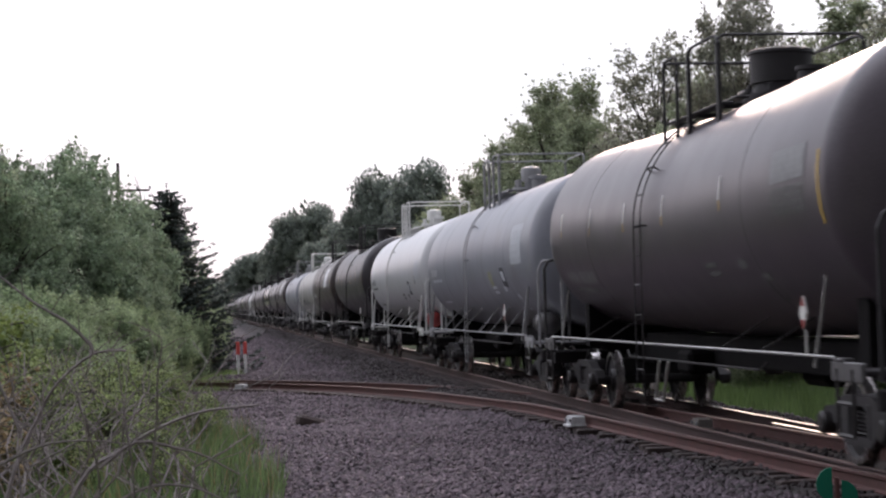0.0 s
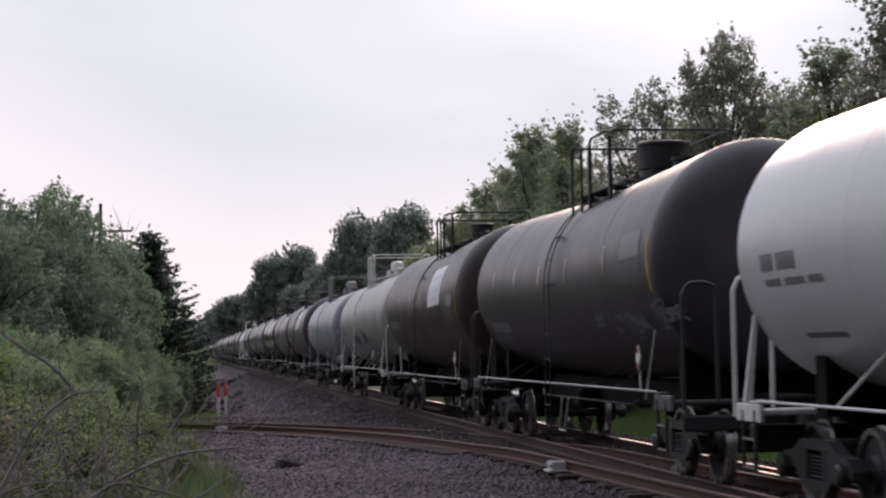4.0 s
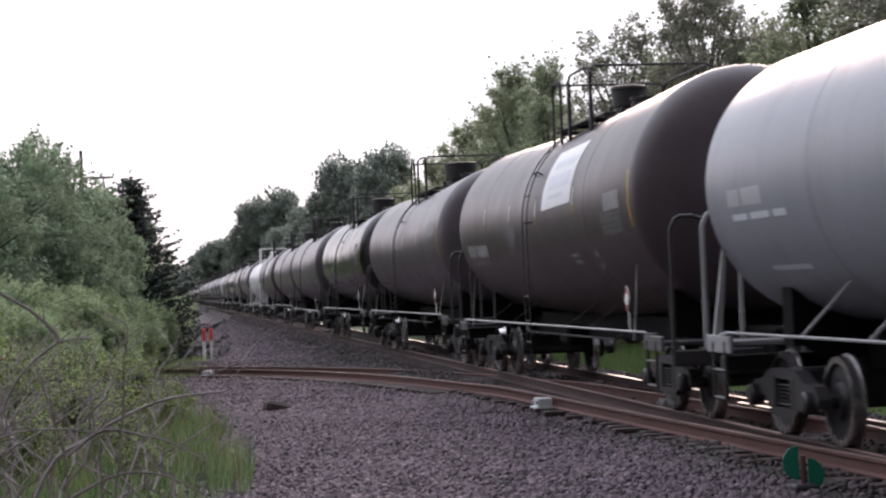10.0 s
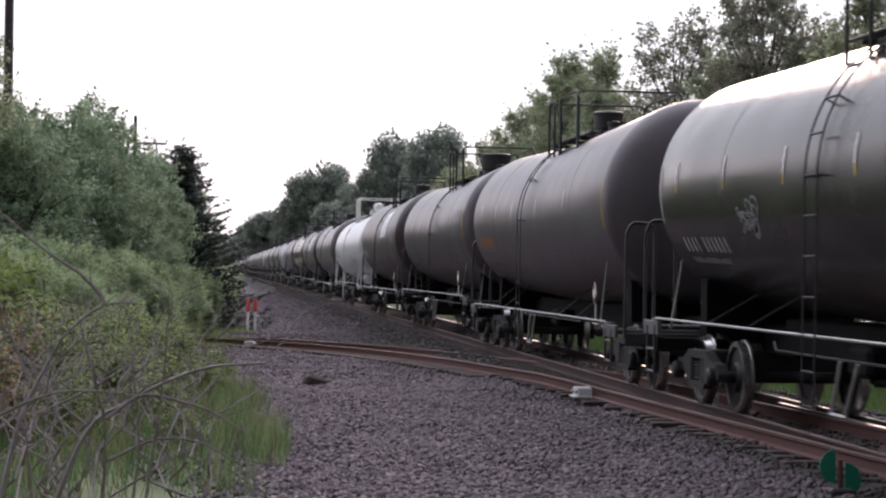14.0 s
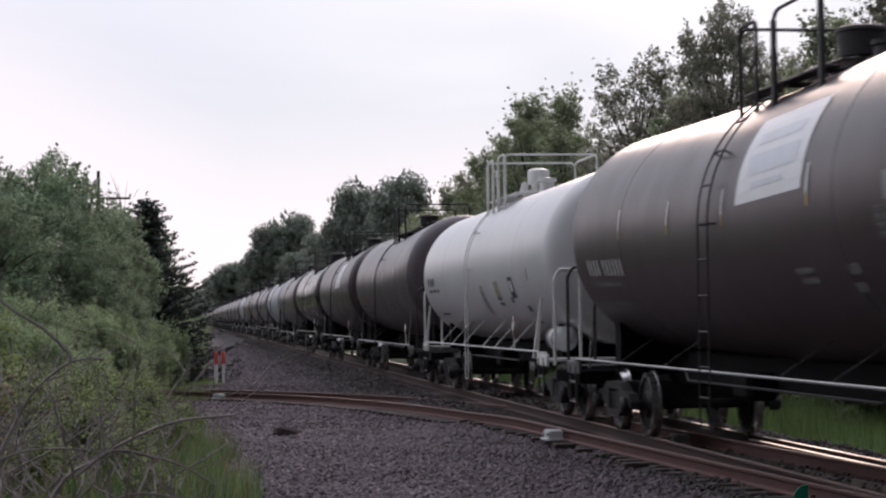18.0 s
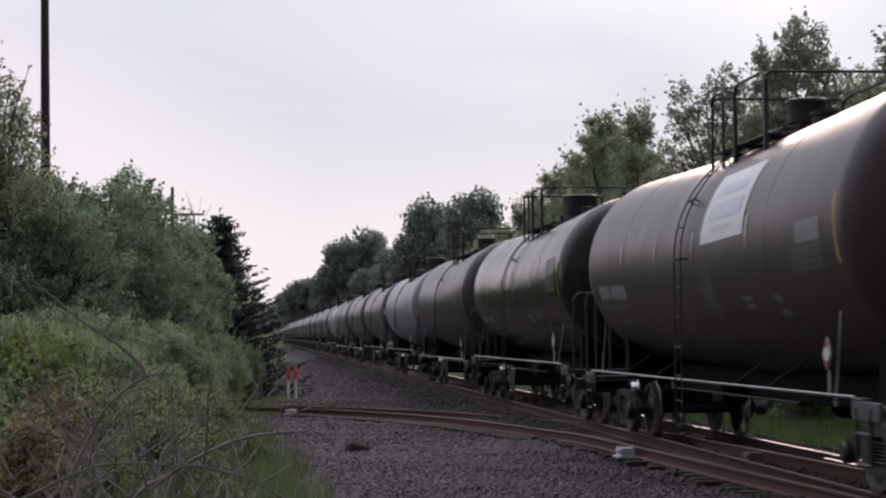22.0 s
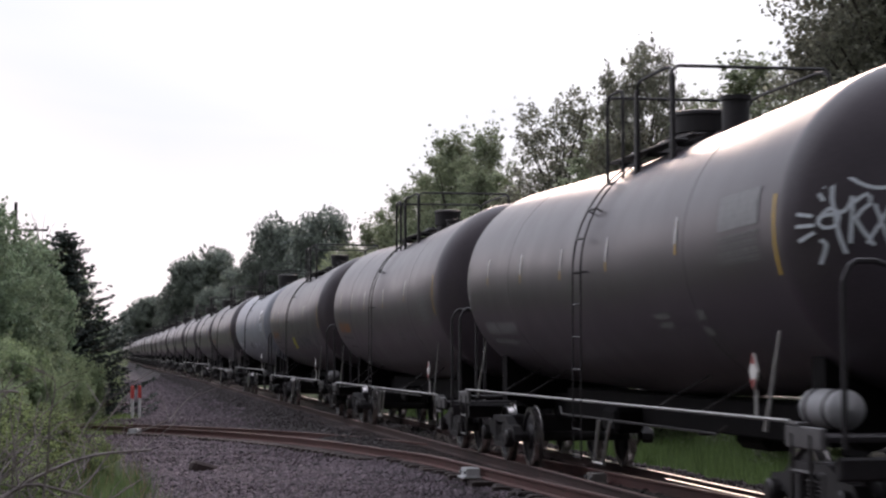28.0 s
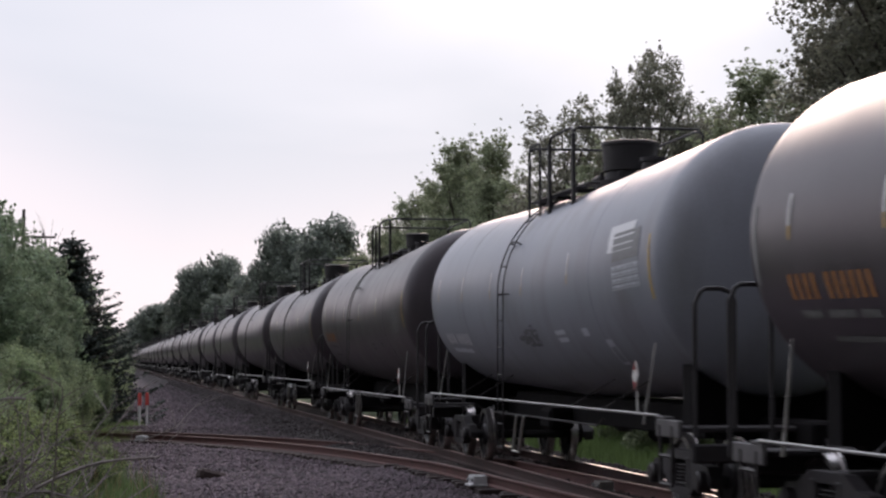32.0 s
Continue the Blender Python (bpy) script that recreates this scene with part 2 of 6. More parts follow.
TIE_WOOD = material("weathered_creosoted_tie", (0.042, 0.027, 0.025), 0.85, spread=0.4, scale=3, fine=45, bump=0.4, stain=(0.075, 0.060, 0.058), stain_amount=0.4, stain_scale=(0.6, 5, 5), vary=0.3)
STONE = material("crushed_ballast_stone", (0.082, 0.061, 0.073), 0.85, spread=0.35, scale=9, fine=70, bump=0.3, island=True, vary=0.65)
DARK_STONE = material("oily_brown_ballast_stone", (0.040, 0.030, 0.032), 0.8, spread=0.35, scale=9, fine=70, bump=0.3, island=True, vary=0.45)
BARK = material("dark_bark", (0.055, 0.045, 0.040), 0.9, spread=0.4, scale=3, fine=30, bump=0.5)
TWIG = material("bare_grey_twig", (0.185, 0.158, 0.155), 0.85, spread=0.35, scale=6, fine=60, bump=0.3)
POLE_WOOD = material("dark_utility_pole_wood", (0.050, 0.038, 0.042), 0.9, spread=0.3, scale=1.5, fine=25, bump=0.3, stain=(0.11, 0.10, 0.10), stain_amount=0.4, stain_scale=(4, 4, 0.4))
BRIGHT_STENCIL = material("bright_white_stencil_paint", (0.45, 0.45, 0.45), 0.6, spread=0.2, scale=14, fine=60, bump=0)
STENCIL = material("white_stencil_paint", (0.27, 0.27, 0.27), 0.6, spread=0.25, scale=14, fine=60, bump=0)
DULL_STENCIL = material("faded_grey_stencil_paint", (0.13, 0.128, 0.127), 0.6, spread=0.3, scale=14, fine=60, bump=0)
ORANGE = material("faded_orange_stencil_paint", (0.36, 0.155, 0.050), 0.6, spread=0.25, scale=14, fine=60, bump=0)
YELLOW = material("yellow_reflective_tape", (0.52, 0.33, 0.05), 0.5, spread=0.15, scale=10, fine=60, bump=0)
SIGN_YELLOW = material("yellow_sign_plate", (0.55, 0.50, 0.08), 0.5, spread=0.1, scale=8, fine=60, bump=0)
PANEL_WHITE = material("white_vinyl_panel", (0.66, 0.66, 0.68), 0.5, spread=0.05, scale=3, fine=40, bump=0)
PANEL_GREY = material("grey_print_on_panel", (0.54, 0.56, 0.61), 0.5, spread=0.1, scale=3, fine=40, bump=0)
RED = material("red_paint", (0.30, 0.038, 0.036), 0.5, spread=0.2, scale=6, fine=50, bump=0.03)
POST_WHITE = material("white_post_plastic", (0.70, 0.70, 0.69), 0.5, spread=0.06, scale=6, fine=50, bump=0.02)
POST_RED = material("red_post_sleeve", (0.50, 0.06, 0.05), 0.5, spread=0.1, scale=6, fine=50, bump=0.02)
GREEN = material("green_switch_target", (0.005, 0.17, 0.10), 0.45, spread=0.1, scale=6, fine=50, bump=0.02)
CAST_GREY = material("dirty_grey_casting", (0.20, 0.18, 0.17), 0.7, spread=0.25, scale=10, fine=50, bump=0.2)
FADED_YELLOW = material("faded_yellow_plate", (0.30, 0.30, 0.21), 0.6, spread=0.15, scale=10, fine=50, bump=0)
CAST_WHITE = material("dirty_white_casting", (0.52, 0.52, 0.53), 0.6, spread=0.2, scale=10, fine=50, bump=0.15)
GRAFFITI_PALE = material("pale_spray_paint", (0.62, 0.66, 0.70), 0.6, spread=0.1, scale=6, fine=50, bump=0)
GRAFFITI_DARK = material("dark_spray_paint", (0.055, 0.055, 0.065), 0.6, spread=0.2, scale=6, fine=50, bump=0)
LEAF_A = leaf_material("broad_leaves", (0.262, 0.298, 0.205), 0.42, 0.55)
LEAF_B = leaf_material("dark_broad_leaves", (0.232, 0.236, 0.196), 0.45, 0.50)
LEAF_C = leaf_material("grey_green_willow_leaves", (0.276, 0.346, 0.214), 0.40, 0.48)
LEAF_D = leaf_material("conifer_needles", (0.052, 0.066, 0.060), 0.30, 0.25)
LEAF_E = leaf_material("yellow_green_leaves", (0.20, 0.26, 0.09), 0.35, 0.45)
GRASS = leaf_material("tall_grass_blades", (0.102, 0.154, 0.072), 0.55, 0.45)
GRASS_B = leaf_material("bright_bank_grass", (0.150, 0.215, 0.085), 0.35, 0.45)
STRAW = leaf_material("dry_brown_stems", (0.215, 0.165, 0.100), 0.4, 0.4)
LEAF_W = leaf_material("yellowing_weed_leaves", (0.204, 0.254, 0.126), 0.70, 0.45)
# distance haze is put into this leaf colour as a dull blue-grey
LEAF_G = leaf_material("haze_tinted_leaves", (0.205, 0.236, 0.215), 0.40, 0.42)
LEAF_F = leaf_material("deep_green_leaves", (0.222, 0.288, 0.198), 0.40, 0.45)


# ---- mesh helpers ----
class Shape:
    """Collects vertices and faces for one mesh."""

    def __init__(self):
        self.v, self.f = [], []

    def add(self, verts, faces):
        k = len(self.v)
        self.v += [tuple(p) for p in verts]
        self.f += [tuple(i + k for i in face) for face in faces]
        return self

    def box(self, c, s, ch=0.0):
        """A box about c with size s and chamfered edges."""
        ch = min(ch, 0.45 * min(s))
        hx, hy, hz = s[0] / 2, s[1] / 2, s[2] / 2
        if ch <= 0:
            vs = [(c[0] + sx * hx, c[1] + sy * hy, c[2] + sz * hz) for sx in (-1, 1) for sy in (-1, 1) for sz in (-1, 1)]
            return self.add(vs, [(0, 1, 3, 2), (4, 6, 7, 5), (0, 4, 5, 1), (2, 3, 7, 6), (0, 2, 6, 4), (1, 5, 7, 3)])
        vs, idx = [], {}
        for sx in (-1, 1):
            for sy in (-1, 1):
                for sz in (-1, 1):
                    for ax in range(3):
                        o = [hx - ch, hy - ch, hz - ch]
                        o[ax] += ch
                        idx[sx, sy, sz, ax] = len(vs)
                        vs.append((c[0] + sx * o[0], c[1] + sy * o[1], c[2] + sz * o[2]))
        fs = []
        for ax in range(3):
            u, w = (ax + 1) % 3, (ax + 2) % 3
            for sg in (-1, 1):
                ring = []
                for a, b in ((-1, -1), (1, -1), (1, 1), (-1, 1)):
                    k = [0, 0, 0]
                    k[ax], k[u], k[w] = sg, a, b
                    ring.append(idx[k[0], k[1], k[2], ax])
                fs.append(tuple(ring if sg > 0 else ring[::-1]))
            for a in (-1, 1):
                for b in (-1, 1):
                    k0, k1 = [0, 0, 0], [0, 0, 0]
                    k0[ax], k1[ax] = -1, 1
                    k0[u] = k1[u] = a
                    k0[w] = k1[w] = b
                    q = (idx[(*k0, u)], idx[(*k1, u)], idx[(*k1, w)], idx[(*k0, w)])
                    fs.append(q if a * b > 0 else q[::-1])
        for sx in (-1, 1):
            for sy in (-1, 1):
                for sz in (-1, 1):
                    t = (idx[sx, sy, sz, 0], idx[sx, sy, sz, 1], idx[sx, sy, sz, 2])
                    fs.append(t if sx * sy * sz > 0 else t[::-1])
        return self.add(vs, fs)

    def tube(self, pts, r, n=6, closed=True):
        """A round bar along points; r is one radius or one for each point."""
        pts = [Vector(p) for p in pts]
        rs = r if isinstance(r, (list, tuple)) else [r] * len(pts)
        vs, fs = [], []
        ref = None
        for i, p in enumerate(pts):
            d = (pts[min(i + 1, len(pts) - 1)] - pts[max(i - 1, 0)]).normalized()
            if ref is None:
                ref = d.orthogonal().normalized()
            ref = (ref - d * ref.dot(d)).normalized()
            side = d.cross(ref)
            for k in range(n):
                a = 2 * math.pi * k / n
                vs.append(p + (ref * math.cos(a) + side * math.sin(a)) * rs[i])
        for i in range(len(pts) - 1):
            for k in range(n):
                fs.append((i * n + k, i * n + (k + 1) % n, (i + 1) * n + (k + 1) % n, (i + 1) * n + k))
        if closed:
            fs.append(tuple(range(n - 1, -1, -1)))
            fs.append(tuple(range((len(pts) - 1) * n, len(pts) * n)))
        return self.add(vs, fs)

    def lathe(self, prof, n=24, axis="z", at=(0, 0, 0)):
        """Turns a profile of (along, radius) about an axis."""
        vs, fs = [], []
        for h, r in prof:
            for k in range(n):
                a = 2 * math.pi * k / n
                p = {"z": (r * math.cos(a), r * math.sin(a), h), "y": (r * math.sin(a), h, r * math.cos(a)), "x": (h, r * math.cos(a), r * math.sin(a))}[axis]
                vs.append((p[0] + at[0], p[1] + at[1], p[2] + at[2]))
        m = len(prof)
        for i in range(m - 1):
            for k in range(n):
                fs.append((i * n + k, i * n + (k + 1) % n, (i + 1) * n + (k + 1) % n, (i + 1) * n + k))
        if prof[0][1] > 0.001:
            fs.append(tuple(range(n - 1, -1, -1)))
        if prof[-1][1] > 0.001:
            fs.append(tuple(range((m - 1) * n, m * n)))
        return self.add(vs, fs)

    def sweep(self, section, pts):
        """Sweeps a closed section of (right, up) along a path of points."""
        pts = [Vector(p) for p in pts]
        n, vs, fs = len(section), [], []
        for i, p in enumerate(pts):
            d = (pts[min(i + 1, len(pts) - 1)] - pts[max(i - 1, 0)])
            d.z = 0
            d.normalize()
            right = Vector((d.y, -d.x, 0))
            vs += [p + right * a + Vector((0, 0, b)) for a, b in section]
        for i in range(len(pts) - 1):
            for k in range(n):
                fs.append((i * n + k, (i + 1) * n + k, (i + 1) * n + (k + 1) % n, i * n + (k + 1) % n))
        fs.append(tuple(range(n)))
        fs.append(tuple(range((len(pts) - 1) * n + n - 1, (len(pts) - 1) * n - 1, -1)))
        return self.add(vs, fs)

    def mesh(self, name, mat, smooth=False, sharp=40):
        me = bpy.data.meshes.new(name)
        me.from_pydata(self.v, [], self.f)
        me.materials.append(mat)
        if smooth:
            me.polygons.foreach_set("use_smooth", [True] * len(me.polygons))
            bm = bmesh.new()
            bm.from_mesh(me)
            lim = radians(sharp)
            for e in bm.edges:
                e.smooth = len(e.link_faces) == 2 and e.calc_face_angle(0) < lim
            bm.normal_update()
            bm.to_mesh(me)
            bm.free()
        me.update()
        return me


MESHES = {}


def part(name, shape, mat, parent=None, label="", smooth=False, at=None, key=None):
    """Links a shape as one mesh object under a thing or part. With a key, alike parts share one mesh."""
    if key is not None and key in MESHES:
        me = MESHES[key]
    else:
        if callable(shape):
            shape = shape()
        me = shape.mesh(name, mat, smooth)
        if key is not None:
            MESHES[key] = me
    ob = new(name, me)
    if parent is not None:
        ob.parent = parent
    if at is not None:
        ob.matrix_basis = at if isinstance(at, Matrix) else pose(*at)
    if label:
        tagged(ob, label=label)
    return ob


def thing(name, label, category, m=None, group="", kind=""):
    ob = new(name)
    ob.empty_display_size = 0.2
    if m is not None:
        ob.matrix_basis = m
    return tagged(ob, label, category, group, kind)


def quads(name, centres, right, up, mat, tri=False):
    """One mesh of many small leaves: arrays of centres and of half axes."""
    n = len(centres)
    if tri:
        v = np.stack([centres - right, centres + right, centres + up], 1).reshape(-1, 3)
        k = 3
    else:
        v = np.stack([centres - up, centres + right, centres + up, centres - right], 1).reshape(-1, 3)
        k = 4
    me = bpy.data.meshes.new(name)
    me.vertices.add(n * k)
    me.vertices.foreach_set("co", v.astype(np.float32).ravel())
    me.loops.add(n * k)
    me.loops.foreach_set("vertex_index", np.arange(n * k, dtype=np.int32))
    me.polygons.add(n)
    me.polygons.foreach_set("loop_start", np.arange(0, n * k, k, dtype=np.int32))
    me.materials.append(mat)
    me.update(calc_edges=True)
    me.validate()
    return me


# ---- the lie of the land ----
TRACK_X = 7.376
SIDING = [(6.655, 12.0, 0.0), (6.60, 15.0, 0.0), (6.42, 18.3, 0.0), (6.20, 22.0, 0.0), (5.98, 26.0, 0.0), (5.76, 30.3, 0.0), (5.58, 33.0, 0.0),
          (5.36, 35.9, -0.05), (5.02, 40.3, -0.12), (4.46, 45.6, -0.22), (3.40, 52.5, -0.36), (1.40, 59.8, -0.50), (-1.2, 65.4, -0.61),
          (-4.8, 70.2, -0.72), (-9.5, 74.2, -0.84), (-15.0, 77.0, -0.95), (-22.0, 79.0, -1.05)]


def smooth_path(pts, step=0.6):
    """A Catmull-Rom curve through the points."""
    out = []
    P = [Vector(p) for p in pts]
    P = [2 * P[0] - P[1]] + P + [2 * P[-1] - P[-2]]
    for i in range(1, len(P) - 2):
        a, b, c, d = P[i - 1:i + 3]
        k = max(2, int((c - b).length / step))
        for j in range(k):
            t = j / k
            out.append(0.5 * ((2 * b) + (c - a) * t + (2 * a - 5 * b + 4 * c - d) * t * t + (3 * b - a - 3 * c + d) * t ** 3))
    out.append(P[-2])
    return out


SIDING_LEFT = smooth_path(SIDING)


def beside(path, off):
    out = []
    for i, p in enumerate(path):
        d = path[min(i + 1, len(path) - 1)] - path[max(i - 1, 0)]
        d.z = 0
        d.normalize()
        out.append(p + Vector((d.y, -d.x, 0)) * off)
    return out


SIDING_RIGHT = beside(SIDING_LEFT, 1.51)
SIDING_MID = beside(SIDING_LEFT, 0.755)


def ease(a, b, x):
    t = np.clip((x - a) / (b - a), 0, 1)
    return t * t * (3 - 2 * t)


SIDING_Y = [p[1] for p in SIDING]
SIDING_Z = [p[2] for p in SIDING]


def ground_z(x, y):
    """Height of the ground: a ballast bench along the main track, falling away along the siding's side."""
    x, y = np.asarray(x, float), np.asarray(y, float)
    fall = np.interp(y, SIDING_Y, SIDING_Z)
    side = ease(TRACK_X - 1.3, TRACK_X - 2.5, x)
    fall = fall + 0.37 * ease(62, 68.5, y) * ease(-1.4, 0.6, x)
    z = -0.21 + fall * side
    z = z - 0.05 * ease(6.1, 5.5, x) + 0.05 * ease(0.72, 0.62, np.abs(x - TRACK_X))
    z = z - 0.10 * ease(1.5, -3.0, x) - 0.5 * ease(-3, -12, x)
    z = z - 0.35 * ease(TRACK_X + 1.9, TRACK_X + 3.2, x) + 0.9 * ease(TRACK_X + 4.5, TRACK_X + 12, x)
    z = z + 0.03 * np.sin(x * 1.7 + y * 0.6) * np.sin(y * 0.9 - x * 0.4) * ease(0.9, 1.4, np.abs(x - TRACK_X))
    return z


def axis_steps(*spans):
    out = []
    for a, b, n in spans:
        out += list(np.linspace(a, b, n, endpoint=False))
    return np.array(out + [spans[-1][1]])


def sheet(name, xs, ys, mat, zfun):
    X, Y = np.meshgrid(xs, ys)
    V = np.stack([X.ravel(), Y.ravel(), zfun(X.ravel(), Y.ravel())], 1)
    w = len(xs)
    F = [(j * w + i, j * w + i + 1, (j + 1) * w + i + 1, (j + 1) * w + i) for j in range(len(ys) - 1) for i in range(w - 1)]
    me = bpy.data.meshes.new(name)
    me.from_pydata(V.tolist(), [], F)
    me.polygons.foreach_set("use_smooth", [True] * len(F))
    me.materials.append(mat)
    return new(name, me)


def land_material():
    """Gravel between the bushes and the track, grassy soil on either side, with a ragged border."""
    m = bpy.data.materials.new("gravel_and_grassy_soil")
    m.use_nodes = True
    n, l = m.node_tree.nodes, m.node_tree.links
    b = n["Principled BSDF"]
    b.inputs["Roughness"].default_value = 0.92
    co = n.new("ShaderNodeTexCoord")

    def nz(scale, detail=4.0):
        q = n.new("ShaderNodeTexNoise")
        q.inputs["Scale"].default_value, q.inputs["Detail"].default_value = scale, detail
        l.new(co.outputs["Object"], q.inputs["Vector"])
        return q.outputs["Fac"]

    def ramp(src, a, ca, c, cc):
        q = n.new("ShaderNodeValToRGB")
        q.color_ramp.elements[0].position, q.color_ramp.elements[0].color = a, (*ca, 1)
        q.color_ramp.elements[1].position, q.color_ramp.elements[1].color = c, (*cc, 1)
        l.new(src, q.inputs[0])
        return q.outputs[0]

    vor = n.new("ShaderNodeTexVoronoi")
    vor.inputs["Scale"].default_value = 24
    l.new(co.outputs["Object"], vor.inputs["Vector"])
    stone = n.new("ShaderNodeMix")
    stone.data_type, stone.blend_type = "RGBA", "MULTIPLY"
    stone.inputs["Factor"].default_value = 0.75
    l.new(ramp(nz(1.1), 0.3, (0.050, 0.037, 0.044), 0.7, (0.084, 0.063, 0.074)), stone.inputs["A"])
    tone_v = n.new("ShaderNodeMapRange")
    l.new(vor.outputs["Color"], tone_v.inputs["Value"])
    tone_v.inputs["To Min"].default_value, tone_v.inputs["To Max"].default_value = 0.35, 1.2
    l.new(tone_v.outputs[0], stone.inputs["B"])
    soil = ramp(nz(0.9, 6), 0.35, (0.050, 0.068, 0.030), 0.7, (0.105, 0.130, 0.060))
    sp = n.new("ShaderNodeSeparateXYZ")
    l.new(co.outputs["Object"], sp.inputs[0])
    wob = n.new("ShaderNodeMath")
    wob.operation = "MULTIPLY_ADD"
    wob.inputs[1].default_value = 2.4
    l.new(nz(0.35, 6), wob.inputs[0])
    l.new(sp.outputs["X"], wob.inputs[2])
    narrow = n.new("ShaderNodeMapRange")
    narrow.inputs["From Min"].default_value, narrow.inputs["From Max"].default_value = 36, 62
    narrow.inputs["To Max"].default_value = 1.1
    l.new(sp.outputs["Y"], narrow.inputs["Value"])
    shifted = n.new("ShaderNodeMath")
    l.new(wob.outputs[0], shifted.inputs[0])
    l.new(narrow.outputs[0], shifted.inputs[1])
    left = n.new("ShaderNodeMapRange")
    left.inputs["From Min"].default_value, left.inputs["From Max"].default_value = 1.9, 1.3
    l.new(shifted.outputs[0], left.inputs["Value"])
    right = n.new("ShaderNodeMapRange")
    right.inputs["From Min"].default_value, right.inputs["From Max"].default_value = TRACK_X + 3.6, TRACK_X + 4.2
    l.new(wob.outputs[0], right.inputs["Value"])
    tot = n.new("ShaderNodeMath")
    tot.operation = "ADD"
    tot.use_clamp = True
    l.new(left.outputs[0], tot.inputs[0])
    l.new(right.outputs[0], tot.inputs[1])
    fin = n.new("ShaderNodeMix")
    fin.data_type = "RGBA"
    # gravel darkens towards the track: oil, plus the train's shade painted in
    oil_shade = n.new("ShaderNodeMapRange")
    oil_shade.inputs["From Min"].default_value, oil_shade.inputs["From Max"].default_value = TRACK_X - 2.4, TRACK_X - 0.2
    l.new(wob.outputs[0], oil_shade.inputs["Value"])
    oil_shaded = n.new("ShaderNodeMix")
    oil_shaded.data_type = "RGBA"
    oil_shaded.inputs["B"].default_value = (0.024, 0.018, 0.017, 1)
    l.new(oil_shade.outputs[0], oil_shaded.inputs["Factor"])
    l.new(stone.outputs["Result"], oil_shaded.inputs["A"])
    l.new(tot.outputs[0], fin.inputs["Factor"])
    l.new(oil_shaded.outputs["Result"], fin.inputs["A"])
    l.new(soil, fin.inputs["B"])
    l.new(fin.outputs["Result"], b.inputs["Base Color"])
    bp = n.new("ShaderNodeBump")
    bp.inputs["Strength"].default_value, bp.inputs["Distance"].default_value = 0.55, 0.04
    l.new(vor.outputs["Distance"], bp.inputs["Height"])
    l.new(bp.outputs[0], b.inputs["Normal"])
    return m


ground = sheet("ground", axis_steps((-1500, -60, 8), (-60, -6, 18), (-6, 14, 60), (14, 60, 16), (60, 1500, 8)),
               axis_steps((-300, 0, 8), (0, 14, 14), (14, 80, 110), (80, 300, 40), (300, 2200, 14)), land_material(), ground_z)
tagged(ground, "grey gravel ground with grassy soil at its edges", "ground", kind="structure")

# ---- rails and ties ----
FOOT = [(-0.07, -0.172), (0.07, -0.172), (0.07, -0.160), (0.010, -0.140), (0.010, -0.045), (0.036, -0.034), (0.036, -0.006), (0.036, -0.0059),
        (-0.036, -0.0059), (-0.036, -0.034), (-0.010, -0.045), (-0.010, -0.140), (-0.07, -0.160)]
HEAD = [(-0.036, -0.006), (0.036, -0.006), (0.033, -0.001), (0.024, 0.0), (-0.024, 0.0), (-0.033, -0.001)]


def rail(parent, name, path, top, web):
    body = part(name, Shape().sweep(FOOT[:6] + FOOT[8:], path), web, parent)
    part("rail_head", Shape().sweep([(a, b) for a, b in HEAD], path), top, body, "worn running surface of the rail")
    return body


main_track = thing("main_track", "rusty main line railway track with polished rail heads", "railway track", kind="structure")
siding_track = thing("siding_track", "rusty siding track curving away from the main line", "railway track", kind="structure")
ys_main = [-60, -20, 0, 10, 20, 40, 80, 160, 320, 640, 980]
rail(main_track, "rail", [(TRACK_X - 0.755, y, 0) for y in ys_main], BROWN_HEAD, SHADED_RUST)
rail(main_track, "rail", [(TRACK_X + 0.755, y, 0) for y in ys_main], RAIL_TOP, SHADED_RUST)
rail(main_track, "guard_rail", [(TRACK_X + 0.42, y, 0) for y in (9, 12, 17, 22, 26)], RAIL_TOP, SHADED_RUST)
rail(siding_track, "rail", [p for p in SIDING_LEFT if p.y > 16.9], RUST_HEAD, RUST)
rail(siding_track, "rail", [p for p in SIDING_RIGHT if p.y > 18.6], RUST_HEAD, RUST)


# ---- tank cars ----
SLOPE = {"A": 0.019, "N": 0.019, "U": 0.019, "B": 0.0}  # rise of the tank from its middle to its ends
TYPES = {  # radius, sill height, half length of the cylinder
    "A": (1.525, 1.16, 7.24), "B": (1.50, 1.15, 7.95), "N": (1.585, 1.09, 7.2), "U": (1.565, 1.02, 7.38)}
BASE = 7.1  # half the length between the ends' inner faces
AXIS = 2.74


def head_depth(q, r):
    """How far a tank end bulges out at a distance q from its axis: a shallow dish with a tight knuckle."""
    return 0.36 * r * max(0.0, 1 - (min(q, r) / r) ** 2.6) ** 0.45


def tank_shape(r, hl, slope):
    prof = []
    for i in range(13):
        a = math.pi / 2 * (i / 12) ** 0.8
        prof.append((-hl - head_depth(r * math.sin(a), r), max(0.0005, r * math.sin(a))))
    for y in np.linspace(-hl, hl, 9)[1:-1]:
        prof.append((y, r))
    prof += [(-h, q) for h, q in prof[:13][::-1]]
    s = Shape().lathe(prof, 64, "y", (0, 0, AXIS))
    s.v = [(x, y, z + slope * abs(y)) for x, y, z in s.v]
    return s


def lain(slope, y=0.0, half=0.0):
    """Where a patch must lie to follow the tank's slope, from its place along the tank or from its half of the tank."""
    way = y or half
    return (0, y, slope * abs(y), math.degrees(math.atan(slope)) * ((way > 0) - (way < 0)))


